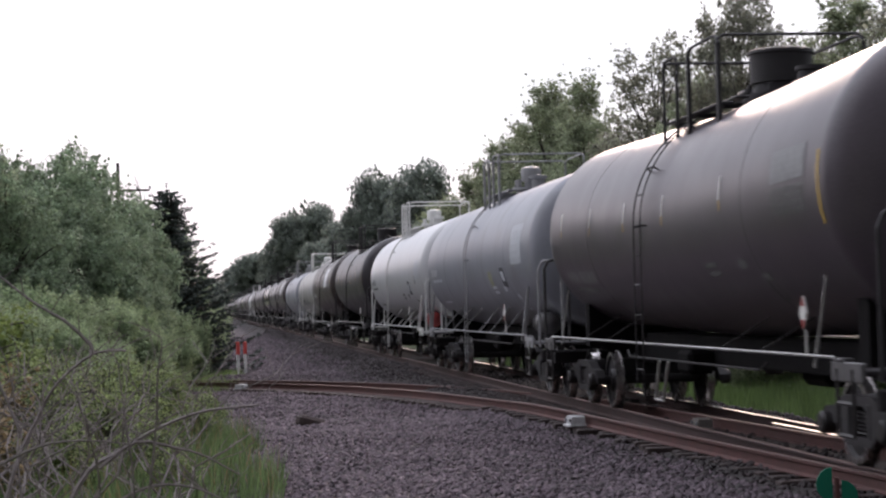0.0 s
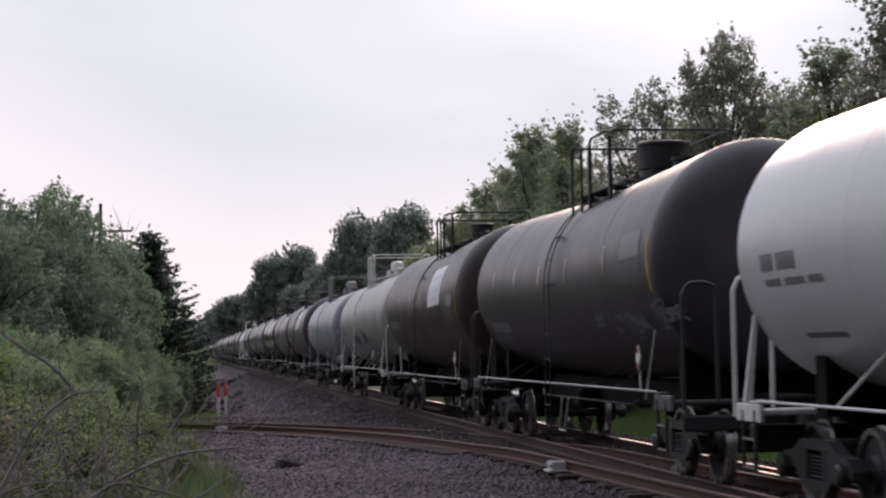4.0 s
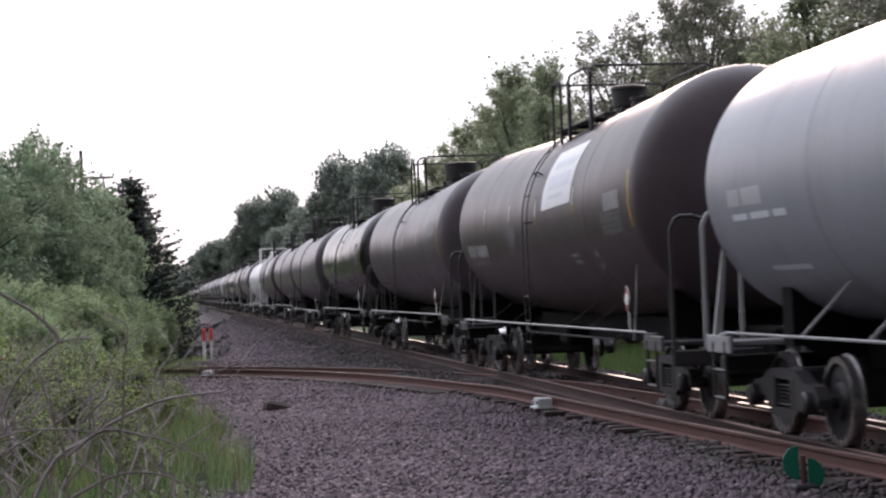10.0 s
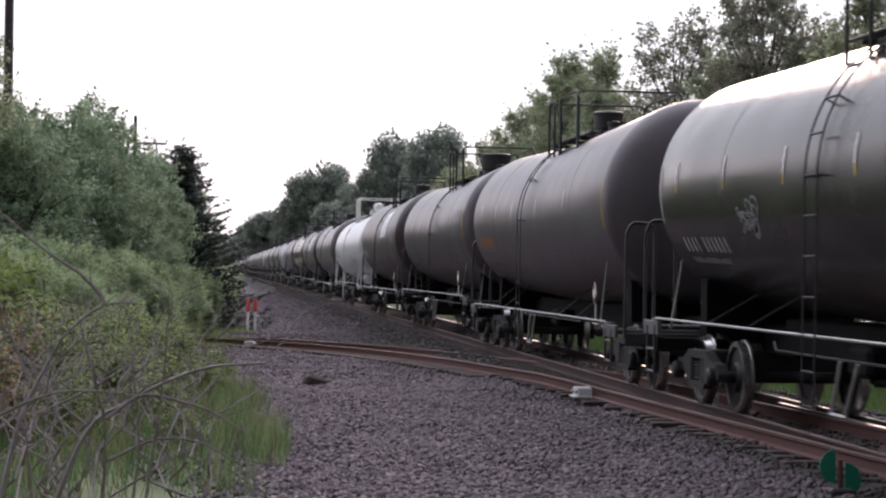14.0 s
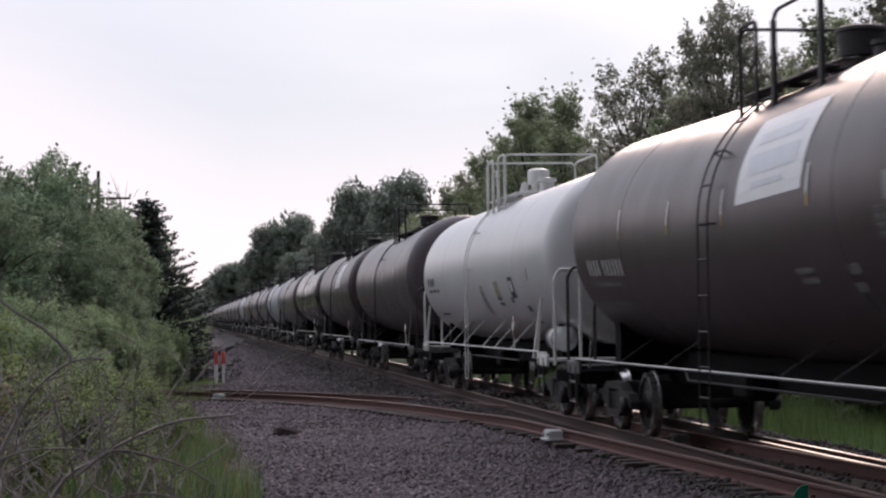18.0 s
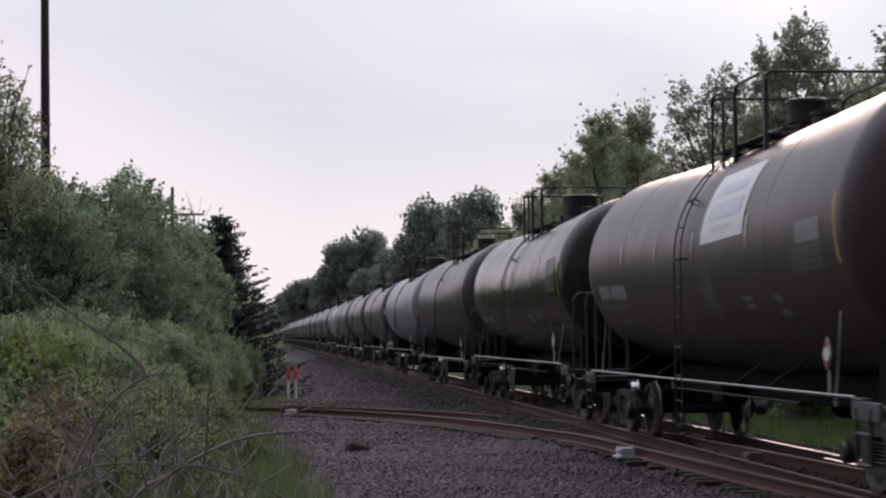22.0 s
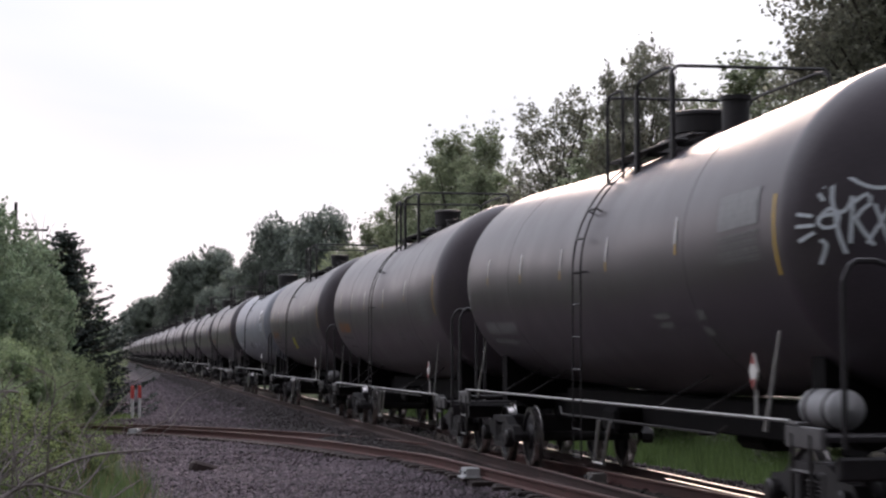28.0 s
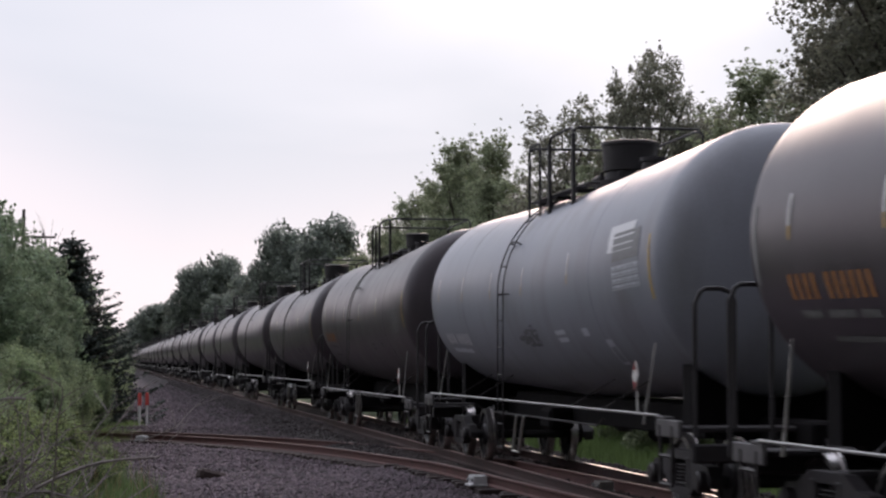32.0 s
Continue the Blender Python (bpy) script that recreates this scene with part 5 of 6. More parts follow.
for ob, spots in (
        (oak, [(15.0, 52, 0.96, 20, 0.74), (16.8, 52.5, 0.78, 110, 0.8), (18.5, 44, 0.97, 300, 1.0), (17.8, 41, 1.08, 40, 1.2), (18.7, 56, 0.83, 150, 0.85), (19.8, 44, 1.1, 240, 1.2), (21.5, 39, 1.12, 80, 1.3)]),
        (open_tree, [(14.9, 62, 0.98, 200, 1.0)]),
        (ash, [(14.5, 72, 1.03, 0, 1.0), (13.85, 76, 1.07, 70, 1.0), (14.6, 87, 0.96, 130, 1.2), (13.6, 90, 0.80, 200, 1.3), (15.6, 80, 0.98, 260, 1.2), (12.9, 93, 0.66, 88, 1.4), (15.2, 57, 0.84, 310, 1.4), (16.4, 47, 0.90, 170, 1.3), (13.7, 68, 0.86, 240, 1.2), (12.6, 81, 0.90, 15, 1.1), (14.2, 79, 1.02, 45, 1.1), (12.6, 90, 0.82, 190, 1.2), (12.5, 97, 0.74, 290, 1.3), (12.3, 104, 0.62, 100, 1.4)]),
        (maple, [(15.3, 78, 0.95, 90, 0.9), (16.8, 132, 1.0, 180, 1.0), (16.4, 55, 0.80, 150, 0.9), (18.5, 48, 0.82, 35, 1.0), (20, 38, 0.85, 99, 1.0), (15.4, 100, 0.9, 150, 1.0),
                 (15.6, 114, 0.82, 20, 1.0), (14.4, 84, 0.8, 300, 1.0)]),
        # hidden row near x = -17 added to darken the far tanks' reflections
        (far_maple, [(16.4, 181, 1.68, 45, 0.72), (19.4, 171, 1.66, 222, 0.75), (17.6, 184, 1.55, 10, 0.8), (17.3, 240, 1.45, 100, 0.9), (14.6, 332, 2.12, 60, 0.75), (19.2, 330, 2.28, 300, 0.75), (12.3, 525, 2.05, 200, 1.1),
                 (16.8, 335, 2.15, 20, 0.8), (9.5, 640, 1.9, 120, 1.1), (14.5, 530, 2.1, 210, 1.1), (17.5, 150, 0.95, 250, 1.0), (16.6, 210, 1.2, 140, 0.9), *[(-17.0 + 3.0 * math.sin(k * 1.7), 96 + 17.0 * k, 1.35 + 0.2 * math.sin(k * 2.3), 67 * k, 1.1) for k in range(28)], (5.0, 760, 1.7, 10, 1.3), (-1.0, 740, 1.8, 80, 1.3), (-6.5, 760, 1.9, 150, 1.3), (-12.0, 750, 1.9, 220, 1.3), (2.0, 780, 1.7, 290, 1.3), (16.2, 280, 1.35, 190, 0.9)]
         # far side's wood, added unseen beside and behind the viewer to block the sky
         + [(20.5 + 1.6 * math.sin(k * 2.3), 27 - 7.5 * k, 1.15 + 0.15 * math.sin(k * 1.7), 53 * k, 1.0) for k in range(12)]),
        (low_bush, [(12.9, 30, 0.55, 0, 1.2), (13.4, 36, 0.9, 90, 1.0), (12.8, 43, 0.7, 180, 1.0), (13.4, 49, 1.0, 270, 1.0), (12.9, 57, 0.9, 45, 1.0), (13.2, 66, 1.1, 135, 1.0), (13, 78, 1.2, 20, 1.0), (13.2, 95, 1.3, 200, 1.0), (14.2, 26, 0.8, 200, 1.0), (13, 110, 1.4, 60, 1.0), (13, 140, 1.6, 110, 1.0), (14.6, 41, 1.2, 15, 1.0), (14.8, 33, 1.3, 75, 1.0)])):
    for k, (x, y, s, a, w) in enumerate(spots):
        put(ob, x, y, s, a, w, first=k == 0)

willow = plant("bush", "grey-green willow-like bush beside the gravel", "bush", 21, 3.5, 1.9, 0.0, 420, 32000, 0.046, LEAF_C, "round", 24, 0.40, 0.05, 9, G_L)
dark_tree = plant("broadleaf_tree", "dense dark green tree, behind the bushes and added unseen by the viewer", "tree", 22, 7.45, 2.5, 0.4, 660, 52000, 0.060, LEAF_F, "round", 34, 0.34, 0.14, 24, G_L)
tall_left = plant("broadleaf_tree", "airy tree with small leaves, by the utility pole and added unseen", "tree", 23, 10.7, 2.6, 2.0, 420, 20000, 0.062, LEAF_A, "tall", 30, 0.6, 0.13, 5, G_L)
conifer = plant("conifer", "dark narrow conifer standing above the bushes", "conifer", 24, 7.3, 2.6, 0.4, 0, 52000, 0.058, LEAF_D, "conifer", 0, 0.20, 0.12, 9, G_L)
for ob, spots in (
        (conifer, [(-1.45, 78, 1.13, 0, 1.35)]),
        (dark_tree, [(-3.9, 66, 1.12, 0, 0.95), (-5.0, 63, 1.05, 80, 0.95), (-3.0, 74, 0.98, 160, 0.85), (-6.6, 60, 1.08, 240, 0.95), (-4.4, 78, 1.08, 30, 1.0), (-8.6, 62, 1.15, 120, 1.0), (-2.9, 68, 0.75, 200, 0.85), (-2.0, 83, 1.0, 250, 0.9), (-3.9, 60, 0.86, 300, 1.0), (-5.6, 56, 0.88, 40, 1.0), (-2.9, 62, 0.72, 100, 0.95)]
         # unseen trees, added beside and behind the viewer to shade the train's near side
         + [(-14.0 + 1.2 * math.sin(k * 2.6), 34 - 7.0 * k, 0.95 + 0.12 * math.sin(k * 1.9), 70 * k, 1.05) for k in range(9)]
         + [(-8.0 + 3.8 * k, -20 + 2.0 * math.sin(k * 2.2), 1.2, 40 * k, 1.1) for k in range(3)]),
        # the row near x = -15 is added unseen, to screen the sky
        (tall_left, [(-7.5, 57, 0.98, 0, 1.0), (-9.3, 58, 1.03, 130, 1.0)] + [(-15.5 + 1.5 * math.sin(k * 2.1), 38 - 8.0 * k, 0.9 + 0.12 * math.sin(k * 3.7), 50 * k, 1.2) for k in range(8)]),
        (willow, [(-0.95, 75, 0.85, 0, 0.75), (-1.5, 68, 0.85, 60, 0.8), (-2.35, 60, 0.85, 120, 0.85), (-2.9, 55, 0.88, 180, 0.9), (-1.9, 55, 0.60, 240, 0.8), (-3.9, 52, 0.9, 20, 0.9), (-5.2, 53, 1.0, 100, 0.9), (-3.4, 46, 0.66, 150, 0.9), (-0.2, 86, 0.8, 210, 0.75), (-0.1, 104, 0.9, 10, 0.9),
                  (-4.6, 47, 0.76, 250, 0.95), (-5.8, 48, 0.9, 320, 0.95), (-0.6, 130, 1.1, 40, 1.0), (-1.2, 160, 1.3, 90, 1.0), (-2.3, 48, 0.5, 300, 0.9), (-2.0, 60, 0.5, 200, 0.9)])):
    for k, (x, y, s, a, w) in enumerate(spots):
        put(ob, x, y, s, a, w, first=k == 0)

weed = plant("weed_clump", "knee-high green weeds with yellowing leaves", "weeds", 31, 1.35, 0.75, 0.0, 150, 7000, 0.034, LEAF_W, "round", 14, 0.42, 0.012, 2, "weeds beside the gravel")
golden = plant("weed_clump", "tall yellow-green flowering weeds", "weeds", 32, 1.5, 0.6, 0.1, 80, 4500, 0.042, LEAF_E, "tall", 12, 0.30, 0.014, 4, "weeds beside the gravel")
brown_weed = plant("weed_clump", "clump of dry brown weed stalks", "weeds", 33, 1.3, 0.55, 0.1, 60, 2200, 0.035, STRAW, "tall", 12, 0.32, 0.014, 2, "weeds beside the gravel")
shrub = plant("bush", "loose green shrub at the edge of the gravel", "bush", 34, 1.9, 1.0, 0.0, 260, 16000, 0.030, LEAF_A, "round", 18, 0.48, 0.02, 4, G_L)
for ob, spots in (
        (shrub, [(-3.0, 37, 0.68, 0, 1.2), (-1.7, 41, 0.5, 70, 1.2), (-4.2, 33, 0.72, 140, 1.2), (-3.3, 27, 0.6, 210, 1.1), (-2.2, 33, 0.5, 280, 1.2), (-5.0, 38, 0.82, 20, 1.2), (-4.3, 43, 0.8, 60, 1.2), (-1.5, 47, 0.45, 100, 1.2), (-2.7, 43, 0.6, 15, 1.2)]),
        (weed, [(-2.2, 26, 0.95, 0, 1.0), (-1.5, 30, 0.75, 50, 1.0), (-1.0, 35, 0.75, 100, 1.0), (-2.9, 23, 0.85, 150, 1.0), (-0.9, 40, 0.7, 200, 1.0), (-1.7, 37, 0.9, 250, 1.0), (-2.6, 30, 1.0, 300, 1.0), (-1.1, 46, 0.6, 30, 1.0), (-1.3, 52, 0.6, 80, 1.0), (-3.6, 30, 1.1, 130, 1.0), (-1.6, 22, 0.62, 10, 1.0), (-0.7, 24.5, 0.5, 70, 1.0), (-0.2, 29, 0.5, 140, 1.0), (-0.9, 28, 0.6, 210, 1.0), (-0.1, 34, 0.45, 280, 1.0), (-1.3, 25.5, 0.75, 330, 1.0), (-0.4, 21, 0.42, 40, 1.0)]),
        (golden, [(-2.1, 28, 0.72, 0, 1.0), (-3.1, 33.5, 1.0, 90, 1.0), (-1.3, 33, 0.55, 180, 1.0), (-3.6, 26, 0.9, 270, 1.0), (-3.9, 40, 1.15, 40, 1.0), (-2.4, 38.5, 0.8, 140, 1.0), (-4.4, 28.5, 1.05, 230, 1.0), (-3.7, 31, 1.5, 60, 1.0), (-4.5, 34, 1.5, 10, 1.1)]),
        (brown_weed, [(-2.6, 25, 0.95, 0, 1.0), (-3.2, 29, 1.05, 60, 1.0), (-1.9, 32, 0.7, 120, 1.0), (-3.9, 36, 1.1, 180, 1.0), (-2.3, 22.5, 0.6, 240, 1.0), (-2.5, 21, 0.95, 30, 1.2)])):
    for k, (x, y, s, a, w) in enumerate(spots):
        put(ob, x, y, s, a, w, first=k == 0)


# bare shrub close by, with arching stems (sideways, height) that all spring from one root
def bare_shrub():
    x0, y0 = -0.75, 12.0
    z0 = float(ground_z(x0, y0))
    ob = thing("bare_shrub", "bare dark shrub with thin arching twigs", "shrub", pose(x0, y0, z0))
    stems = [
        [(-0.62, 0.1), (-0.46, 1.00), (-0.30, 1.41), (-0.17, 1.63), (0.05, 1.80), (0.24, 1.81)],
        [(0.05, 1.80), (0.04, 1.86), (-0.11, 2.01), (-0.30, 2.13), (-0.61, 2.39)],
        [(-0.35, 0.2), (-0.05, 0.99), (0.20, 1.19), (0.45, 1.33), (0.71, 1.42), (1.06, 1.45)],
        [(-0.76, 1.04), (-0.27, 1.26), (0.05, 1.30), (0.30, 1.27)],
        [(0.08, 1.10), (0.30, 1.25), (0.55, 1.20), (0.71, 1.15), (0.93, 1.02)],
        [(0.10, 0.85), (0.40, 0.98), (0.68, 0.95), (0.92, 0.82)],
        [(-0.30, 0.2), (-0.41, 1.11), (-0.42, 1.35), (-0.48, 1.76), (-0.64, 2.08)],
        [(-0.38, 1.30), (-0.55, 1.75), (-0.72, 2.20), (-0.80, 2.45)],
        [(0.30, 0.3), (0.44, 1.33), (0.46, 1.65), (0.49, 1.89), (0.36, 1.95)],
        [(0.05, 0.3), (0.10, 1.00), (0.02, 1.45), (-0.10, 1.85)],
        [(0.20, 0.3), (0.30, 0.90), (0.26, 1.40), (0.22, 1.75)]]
    gen = np.random.default_rng(5)
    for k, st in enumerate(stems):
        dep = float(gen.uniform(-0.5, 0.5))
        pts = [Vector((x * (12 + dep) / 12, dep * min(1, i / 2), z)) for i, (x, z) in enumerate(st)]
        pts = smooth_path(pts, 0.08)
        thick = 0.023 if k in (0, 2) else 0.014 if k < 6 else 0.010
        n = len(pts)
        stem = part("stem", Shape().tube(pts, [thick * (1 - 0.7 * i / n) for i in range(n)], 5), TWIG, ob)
        side = Shape()
        for i in range(3, n, 2):
            p = pts[i]
            d = Vector((gen.normal() * 0.5, gen.normal() * 0.3, abs(gen.normal()) * 0.5 + 0.2)).normalized() * gen.uniform(0.08, 0.30)
            side.tube([p, p + d * 0.5 + Vector((0, 0, 0.02)), p + d], [0.0045, 0.0035, 0.0015], 4)
        if side.v:
            tagged(part("twig_growth", side, TWIG, stem), kind="stuff")
    c = np.array([(-0.62, 0.2, 1.98), (-0.50, 0.1, 2.06), (-0.42, 0.2, 2.03), (-0.66, 0.2, 1.90)])
    global rng
    rng = np.random.default_rng(44)
    lv = new("leaves", leaf_cloud("leaves", c, 0.17, 230, 0.021, LEAF_E))
    lv.parent = ob
    tagged(lv, label="a few yellow-green leaves")
    return ob


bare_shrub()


def bare_thicket(x0, y0, n, tall, seed):
    """Thin bare stems that lean out of one root and fork."""
    gen = np.random.default_rng(seed)
    ob = thing("bare_shrub", "leafless shrub of thin upright grey-brown twigs", "shrub", pose(x0, y0, float(ground_z(x0, y0))))
    for k in range(n):
        lean = Vector((gen.normal() * 0.42, gen.normal() * 0.25, 1.0))
        bend = Vector((gen.normal() * 0.35, gen.normal() * 0.2, -0.12))
        ln = tall * gen.uniform(0.6, 1.1)
        pts = [Vector((gen.normal() * 0.10, gen.normal() * 0.1, -0.05)) + lean * (ln * q) + bend * (ln * q * q) for q in [i / 9 for i in range(10)]]
        stem = part("stem", Shape().tube(pts, [0.014 * (1 - 0.75 * i / 9) for i in range(10)], 4), TWIG, ob)
        side = Shape()
        for i in range(3, 9):
            d = Vector((gen.normal(), gen.normal() * 0.5, abs(gen.normal()) * 0.8 + 0.4)).normalized() * gen.uniform(0.12, 0.38)
            side.tube([pts[i], pts[i] + d * 0.5 + Vector((0, 0, 0.02)), pts[i] + d], [0.0042, 0.0032, 0.0015], 3)
        tagged(part("twig_growth", side, TWIG, stem), kind="stuff")
    return ob


for spot in ((-1.75, 13.0, 8, 2.3, 51), (-0.95, 14.0, 8, 2.2, 52), (-0.15, 15.5, 7, 1.9, 53), (-2.4, 15.0, 8, 2.6, 54), (-0.5, 18.5, 6, 2.0, 55), (-1.9, 19.0, 7, 2.4, 56), (-1.4, 16.0, 8, 2.2, 57), (-2.9, 18.0, 7, 2.6, 58), (-0.9, 21.5, 6, 1.9, 59), (-2.3, 23.0, 7, 2.3, 60)):
    bare_thicket(*spot)


def dead_tree(x0, y0):
    """A thin dead tree whose bare top stands above the leaves."""
    gen = np.random.default_rng(71)
    ob = thing("dead_tree", "thin dead tree with a bare forked top", "tree", pose(x0, y0, float(ground_z(x0, y0))))
    trunk = part("trunk", Shape().tube([(0, 0, -0.2), (0.1, 0, 4), (0.0, 0, 8.3)], [0.10, 0.07, 0.035], 6), TWIG, ob)
    for k in range(6):
        a = gen.uniform(-0.5, 0.6)
        z = gen.uniform(7.2, 8.3)
        ln = gen.uniform(1.4, 2.3)
        part("branch", Shape().tube([(0, 0, z), (a * ln * 0.4, gen.normal() * 0.1, z + ln * 0.55), (a * ln, gen.normal() * 0.2, z + ln)], [0.022, 0.015, 0.006], 4), TWIG, ob)


dead_tree(-2.75, 90)


def grass(name, label, mat, n, xs, ys, tall, edge, seed):
    gen = np.random.default_rng(seed)
    x = gen.uniform(*xs, n * 3)
    y = gen.uniform(*ys, n * 3)
    keep = edge(x, y, gen)
    x, y = x[keep][:n], y[keep][:n]
    n = len(x)
    h = tall * gen.uniform(0.45, 1.1, n)
    a = gen.uniform(0, 2 * np.pi, n)
    w = gen.uniform(0.005, 0.010, n)
    lean = gen.normal(0, 0.22, (n, 2)) * h[:, None]
    z = ground_z(x, y)
    right = np.stack([np.cos(a) * w, np.sin(a) * w, 0 * w], 1)
    c = np.stack([x, y, z - 0.02], 1)
    up = np.stack([lean[:, 0], lean[:, 1], h], 1)
    ob = new(name, quads(name, c, right, up, mat, True))
    return tagged(ob, label, "grass", kind="stuff")


def patchy(x, y, gen, border, wob=0.5, dens=0.55):
    k = np.sin(x * 2.3 + 1.1 * np.sin(y * 0.7)) * np.sin(y * 0.9 + 1.7 * np.sin(x * 1.3))
    return (x < border(y) + wob * k) & (gen.random(len(x)) < dens + 0.45 * k)


def left_border(y):
    return np.interp(y, [14, 20, 24, 30, 36, 44, 50, 66], [0.65, 0.70, 0.60, 0.30, 0.0, -0.6, -0.9, -1.0])


grass("tall_grass", "tall green grass beside the gravel", GRASS, 24000, (-6, 1.3), (17, 46), 0.52, lambda x, y, g: patchy(x, y, g, left_border), 3)
grass("dry_grass", "dry yellow grass stems among the green", STRAW, 2200, (-6, 0.9), (17, 46), 0.7, lambda x, y, g: patchy(x, y, g, left_border, 0.4, 0.3), 4)
grass("verge_grass", "short grass by the marker posts and bushes", GRASS_B, 9000, (-4, 1.6), (60, 84), 0.28, lambda x, y, g: patchy(x, y, g, lambda q: np.interp(q, [60, 70, 84], [0.9, 1.0, 1.0]), 0.4, 0.6), 5)
grass("bank_grass", "bright green grass on the bank beyond the track", GRASS_B, 30000, (10.4, 15), (18, 70), 0.55, lambda x, y, g: patchy(-x, y, g, lambda q: -10.6 + 0 * q, 0.4, 0.7), 6)


# ---- posts, poles, small trackside things ----
def marker_post(x, y):
    z = float(ground_z(x, y))
    ob = thing("marker_post", "slim white marker post with a red top", "marker post", pose(x, y, z), "marker posts")
    part("shaft", lambda: Shape().lathe([(-0.2, 0.05), (0.78, 0.05), (0.79, 0.0005)], 12, "z"), POST_WHITE, ob, "", True, key="post_shaft")
    part("red_sleeve", lambda: Shape().lathe([(0.76, 0.066), (1.19, 0.066), (1.22, 0.05), (1.23, 0.0005)], 12, "z"), POST_RED, ob, "red sleeve", True, key="post_sleeve")


marker_post(1.13, 70.4)
marker_post(1.43, 72.4)

px, py = -6.45, 60.0
pz = float(ground_z(px, py))
pole = thing("utility_pole", "tall dark wooden utility pole with short arms", "utility pole", pose(px, py, pz))
part("shaft", Shape().tube([(0, 0, -0.3), (-0.02, 0, 7), (-0.05, 0, 14.35)], [0.19, 0.155, 0.12], 12), POLE_WOOD, pole, "", True)
part("pin", Shape().tube([(-0.05, 0, 14.35), (-0.05, 0, 14.7)], 0.025, 6).lathe([(14.65, 0.03), (14.7, 0.09), (14.79, 0.07), (14.85, 0.02)], 10, "z", (-0.05, 0, 0)), GREY_IRON, pole, "insulator on a pin")
for sg in (-1, 1):
    arm = part("arm", Shape().tube([(-0.05, 0, 13.45), (-0.05 + sg * 0.35, 0, 13.51), (-0.05 + sg * 0.55, 0, 13.57)], 0.03, 6), GREY_IRON, pole)
    part("insulator", Shape().lathe([(-0.12, 0.03), (-0.10, 0.07), (0.04, 0.08), (0.10, 0.03)], 10, "x", (-0.05 + sg * 0.60, 0, 13.58)), GREY_IRON, arm)
old_pole = thing("telegraph_pole", "old short telegraph pole with a crossarm among the trees", "utility pole", pose(-4.0, 92, float(ground_z(-4.0, 92))))
part("shaft", Shape().tube([(0, 0, -0.3), (0.02, 0, 10.3)], [0.11, 0.075], 10), POLE_WOOD, old_pole, "", True)
part("crossarm", Shape().box((0.75, 0, 9.0), (1.5, 0.08, 0.10), 0.015), POLE_WOOD, old_pole)
for q in (0.9, 1.5):
    part("insulator", Shape().lathe([(9.05, 0.03), (9.12, 0.06), (9.20, 0.04)], 8, "z", (q, 0, 0)), GREY_IRON, old_pole)


def rail_block(x, y, z, turn, cast=CAST_WHITE):
    """A pale cast block bolted against the rail, with two bolts and a rib."""
    ob = thing("rail_block", "dirty white casting bolted against the rail", "rail fitting", pose(x, y, z, 0, 0, turn), "rail fittings")
    part("body", lambda: Shape().box((0, 0, 0.075), (0.22, 0.34, 0.15), 0.008).box((-0.02, 0, 0.01), (0.28, 0.40, 0.03), 0.006), cast, ob, key=("block", cast.name))
    for d in (-0.14, 0.14):
        part("bolt", lambda: Shape().lathe([(-0.03, 0.028), (0.0, 0.028), (0.004, 0.0005)], 6, "x", (-0.11, 0, 0.09)), GREY_IRON, ob, at=(0, d, 0), key="bolt")
    part("rib", lambda: Shape().box((0, 0, 0.155), (0.23, 0.05, 0.02), 0.004), cast, ob, key=("rib", cast.name))


rail_block(5.62, 29.2, -0.16, 2.5)
rail_block(7.15, 27.4, -0.15, 0, CAST_GREY)
rail_block(1.05, 60.1, -0.70, 55)

# low switch stand with its two-lobed green target
sx, sy = 5.64, 16.9
sz = float(ground_z(sx, sy))
stand = thing("switch_stand", "low switch stand with a two-lobed green target", "switch stand", pose(sx, sy, sz))
part("base", Shape().box((0, 0, 0.05), (0.22, 0.20, 0.07), 0.02), BLACK_IRON, stand)
part("spindle", Shape().tube([(0, 0, 0.05), (0, 0, 0.34)], 0.025, 8), RUST, stand, "rusty spindle")
for sg, lift in ((-1, 0.06), (1, -0.06)):
    lobe = Shape()
    rim_pts = [(0.045 + 0.15 * math.sin(math.pi * i / 8), 0.155 * math.cos(math.pi * i / 8)) for i in range(9)]
    front = [(sg * a, -0.006, 0.22 + lift + b) for a, b in rim_pts]
    back = [(sg * a, 0.006, 0.22 + lift + b) for a, b in rim_pts]
    k = len(front)
    lobe.add(front + back, [tuple(range(k)), tuple(range(2 * k - 1, k - 1, -1))] + [(i, (i + 1) % k, k + (i + 1) % k, k + i) for i in range(k)])
    part("target_lobe", lobe, GREEN, stand, "green enamelled target lobe")

# a small bird that crosses the sky
bird = thing("bird", "small dark bird in flight", "bird")
part("body", Shape().lathe([(-0.11, 0.0005), (-0.07, 0.022), (0.0, 0.034), (0.06, 0.026), (0.10, 0.018), (0.125, 0.0005)], 10, "x"), BARK, bird, "", True)
part("tail", Shape().add([(0.09, -0.012, 0.0), (0.18, -0.03, 0.005), (0.18, 0.03, 0.005), (0.09, 0.012, 0.0), (0.09, 0, 0.012), (0.18, 0, 0.012)], [(3, 2, 1, 0), (0, 1, 5, 4), (4, 5, 2, 3), (1, 2, 5), (0, 4, 3)]), BARK, bird)
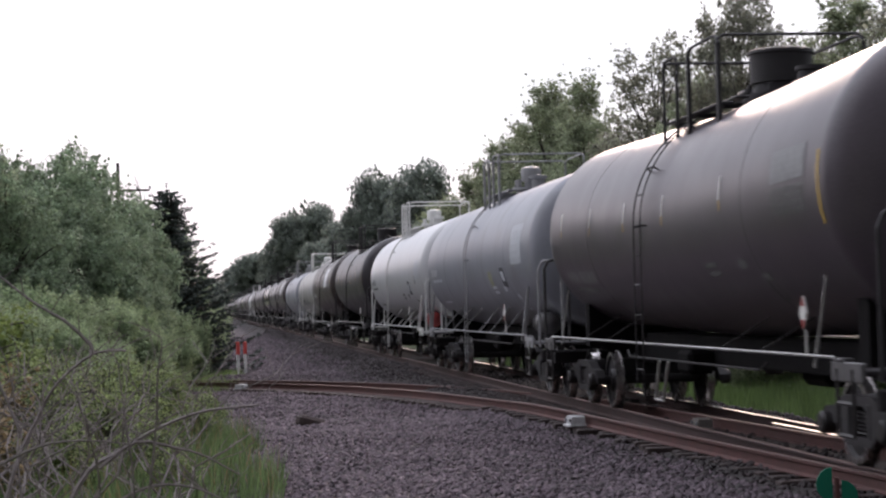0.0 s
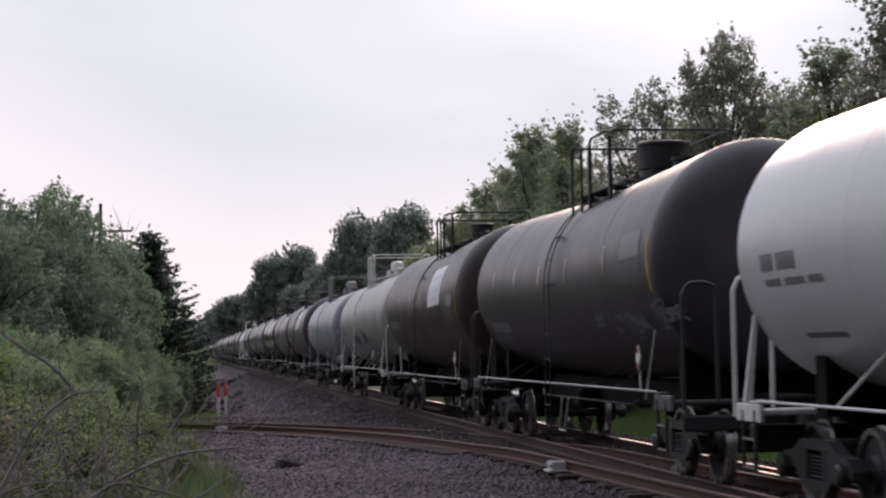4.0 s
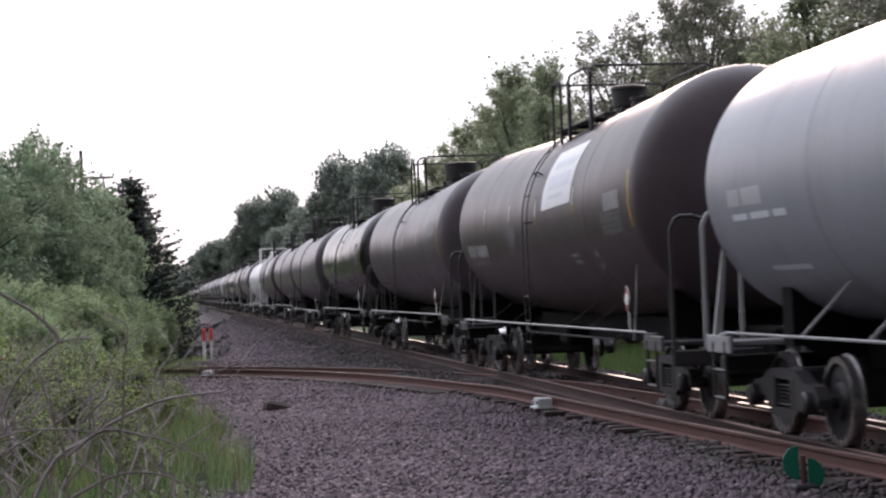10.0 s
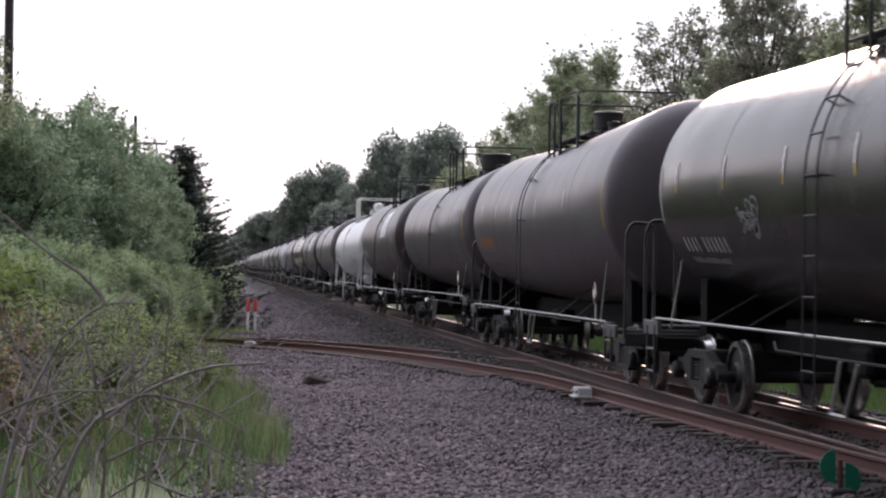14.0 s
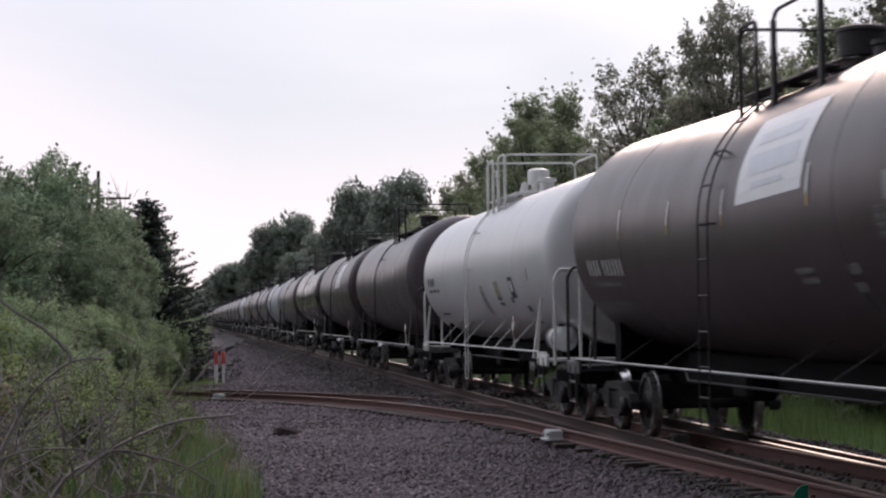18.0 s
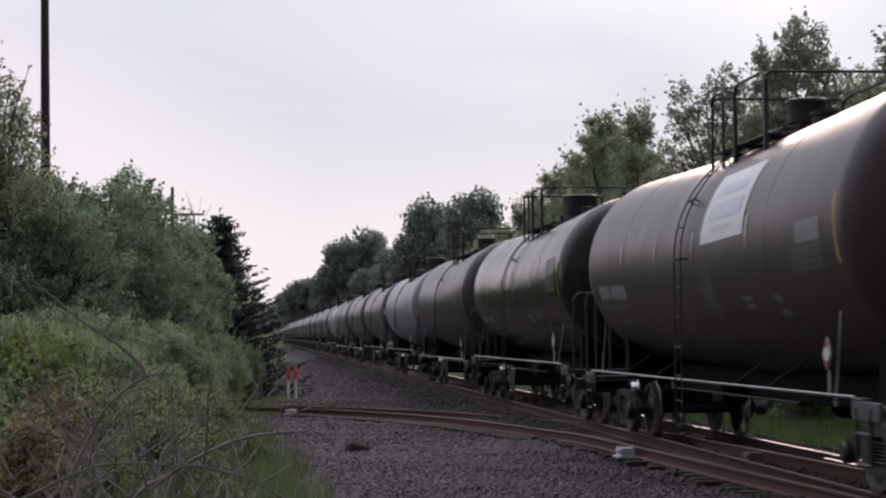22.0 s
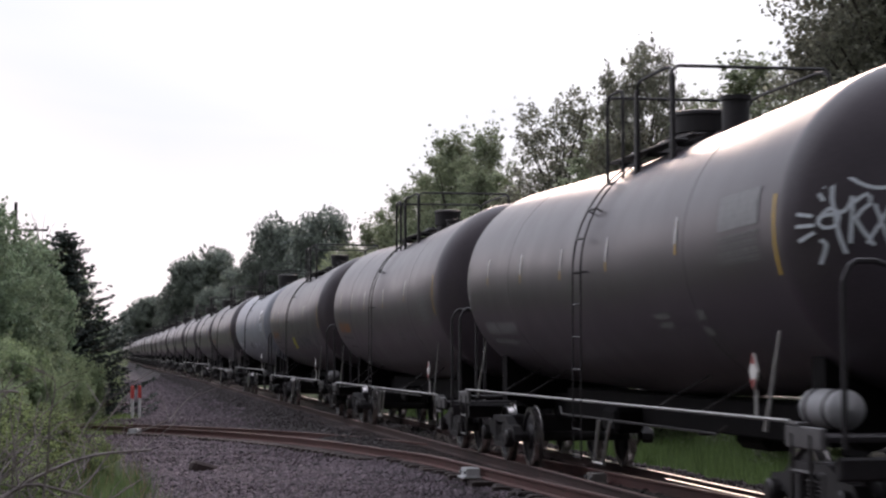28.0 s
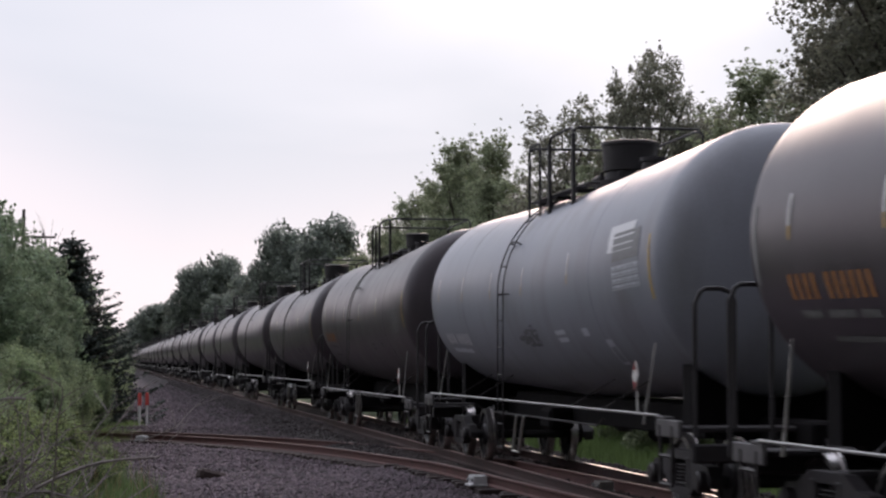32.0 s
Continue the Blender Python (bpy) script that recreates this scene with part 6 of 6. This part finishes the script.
for sg in (-1, 1):
    part("wing", Shape().add([(-0.05, sg * 0.02, 0.015), (0.04, sg * 0.02, 0.015), (0.05, sg * 0.13, 0.07), (0.0, sg * 0.20, 0.09), (-0.04, sg * 0.12, 0.07), (0.0, sg * 0.10, 0.035)], [(0, 4, 3, 2, 1), (0, 1, 5), (1, 2, 5), (2, 3, 5), (3, 4, 5), (4, 0, 5)]), BARK, bird)

# sticks and a dark scrap on the gravel
for k, (x, y, ln, a) in enumerate([(3.0, 27.5, 0.75, 62), (3.9, 22.5, 0.55, 20), (2.2, 33.5, 0.9, 100), (4.3, 19.6, 0.35, 150)]):
    st = part("stick", Shape().tube([(-ln / 2, 0, 0.02), (0, 0.03, 0.035), (ln / 2, 0, 0.02)], [0.014, 0.012, 0.006], 5), TWIG)
    st.matrix_basis = pose(x, y, float(ground_z(x, y)), 0, 0, a)
    tagged(st, "pale dry stick lying on the gravel", "stick", "sticks on the gravel")
scrap = part("scrap_timber", Shape().box((0, 0, 0.05), (0.50, 0.24, 0.20), 0.05), TIE_WOOD)
scrap.matrix_basis = pose(1.72, 32.9, float(ground_z(1.72, 32.9)), 0, 14, 25)
tagged(scrap, "short dark broken piece of tie on the gravel", "timber")

# ---- ties: those near by one by one, the rest joined ----
tie_mesh = Shape().box((0, 0, 0), (1, 0.23, 0.17), 0.012).mesh("tie", TIE_WOOD)
gen = np.random.default_rng(9)
rest = Shape()


def siding_x(y):
    return float(np.interp(y, SIDING_Y, [p[0] for p in SIDING]))


y = 10.0
while y < 300:
    w = 2.6
    xc = TRACK_X
    if 13 < y < 36:
        left = siding_x(y) - 0.30 + float(gen.normal(0, 0.07))
        w = TRACK_X + 1.3 - left
        xc = left + w / 2
    w += float(gen.normal(0, 0.05))
    jig = float(gen.normal(0, 0.02))
    if y < 110:
        tie = new("tie", tie_mesh)
        tie.parent = main_track
        tie.matrix_basis = pose(xc, y + jig, -0.258, 0, 0, float(gen.normal(0, 0.8))) @ Matrix.Diagonal((w, 1, 1, 1))
    else:
        rest.box((xc, y + jig, -0.258), (w, 0.23, 0.17))
    y += 0.56
tagged(part("far_ties", rest, TIE_WOOD, main_track), kind="stuff")
run = 0.0
for a, b in zip(SIDING_MID, SIDING_MID[1:]):
    if a.y < 36 or a.x < -6:
        continue
    run += (b - a).length
    if run > 0.55:
        run = 0.0
        tie = new("tie", tie_mesh)
        tie.parent = siding_track
        ang = math.degrees(math.atan2(b.y - a.y, b.x - a.x)) - 90
        tie.matrix_basis = pose(a.x, a.y, a.z - 0.258, 0, 0, ang + float(gen.normal(0, 1))) @ Matrix.Diagonal((2.6, 1, 1, 1))


# ---- loose ballast ----
def stones(name, label, n, xs, ys, size, seed, mat=STONE):
    gen = np.random.default_rng(seed)
    x, y = gen.uniform(*xs, n), ys[0] + (ys[1] - ys[0]) * gen.random(n) ** 1.3
    keep = x > left_border(y) - 0.5 + gen.normal(0, 0.25, n)
    keep &= (np.abs(x - TRACK_X) > 0.72) | (gen.random(n) < 0.4)
    x, y = x[keep], y[keep]
    n = len(x)
    s = size * np.clip(gen.lognormal(-0.05, 0.40, n), 0.4, 2.1)
    base = np.array([(1, 0, 0), (-1, 0, 0), (0, 1, 0), (0, -1, 0), (0.2, 0.1, 0.8), (-0.1, 0.2, -0.8), (0.7, 0.7, 0.5), (-0.6, -0.7, 0.55)], float)
    faces = np.array([(0, 6, 4), (6, 2, 4), (2, 1, 4), (1, 7, 4), (7, 3, 4), (3, 0, 4), (0, 2, 6), (1, 3, 7), (2, 0, 5), (1, 2, 5), (3, 1, 5), (0, 3, 5)])
    V = base[None] * gen.uniform(0.65, 1.25, (n, 8, 1)) * (s * 0.5)[:, None, None]
    q = gen.uniform(0, 2 * np.pi, (n, 2))
    ca, sa = np.cos(q[:, 0])[:, None], np.sin(q[:, 0])[:, None]
    X, Y, Z = V[..., 0] * ca - V[..., 1] * sa, V[..., 0] * sa + V[..., 1] * ca, V[..., 2]
    cb, sb = np.cos(q[:, 1] * 0.12)[:, None], np.sin(q[:, 1] * 0.12)[:, None]
    X, Z = X * cb - Z * sb, X * sb + Z * cb
    V = np.stack([X + x[:, None], Y + y[:, None], Z + (ground_z(x, y) + 0.12 * s)[:, None]], -1).reshape(-1, 3)
    F = (faces[None] + (np.arange(n) * 8)[:, None, None]).reshape(-1, 3)
    me = bpy.data.meshes.new(name)
    me.vertices.add(len(V))
    me.vertices.foreach_set("co", V.astype(np.float32).ravel())
    me.loops.add(F.size)
    me.loops.foreach_set("vertex_index", F.astype(np.int32).ravel())
    me.polygons.add(len(F))
    me.polygons.foreach_set("loop_start", np.arange(0, F.size, 3, dtype=np.int32))
    me.materials.append(mat)
    me.update(calc_edges=True)
    ob = new(name, me)
    return tagged(ob, label, "ballast", kind="stuff")


stones("ballast_stones", "loose crushed grey and mauve ballast stones", 62000, (-0.8, 5.7), (16, 36), 0.047, 21)
stones("ballast_stones", "loose crushed ballast stones between the tracks", 36000, (-1.2, 5.4), (30, 75), 0.060, 22)
stones("ballast_stones", "ballast stones on the far shoulder of the track", 22000, (0.8, 5.6), (75, 190), 0.10, 24)
stones("ballast_stones", "oily brown ballast stones between and beside the main rails", 16000, (5.2, 10.2), (14, 60), 0.060, 23, DARK_STONE)
stones("ballast_stones", "dark ballast stones along the shoulder of the main line", 14000, (4.9, 6.7), (58, 190), 0.085, 25, DARK_STONE)


# ---- what moves ----
def motions():
    times = [0, 4, 8, 12, 16, 20, 24, 28, 32]
    for car, centre in CARS:
        walk(car, [(t, pose(TRACK_X, centre - gone(t), 0)) for t in times])
    walk(bird, [(0, pose(39.5, 120, 13.2)), (32, pose(39.5 - 15.15 * 32, 120, 13.2 + 1.0 * 32))])
    where = {car.name: centre for car, centre in CARS}
    for car, wheel, dy in WHEELS:
        centre = where[car.name]
        inside = [k * 0.05 for k in range(641) if 8 < centre - gone(k * 0.05) < 48]
        rows = sorted({0.0, 32.0, *inside})
        turned = gone(rows[1] if len(rows) > 2 else 0)
        out = []
        for t in rows:
            far = min(max(t, inside[0]), inside[-1]) if inside else 0
            out.append((t, pose(0, dy, 0.457, math.degrees((gone(far) - turned) / 0.457))))
        walk(wheel, out)


motions()
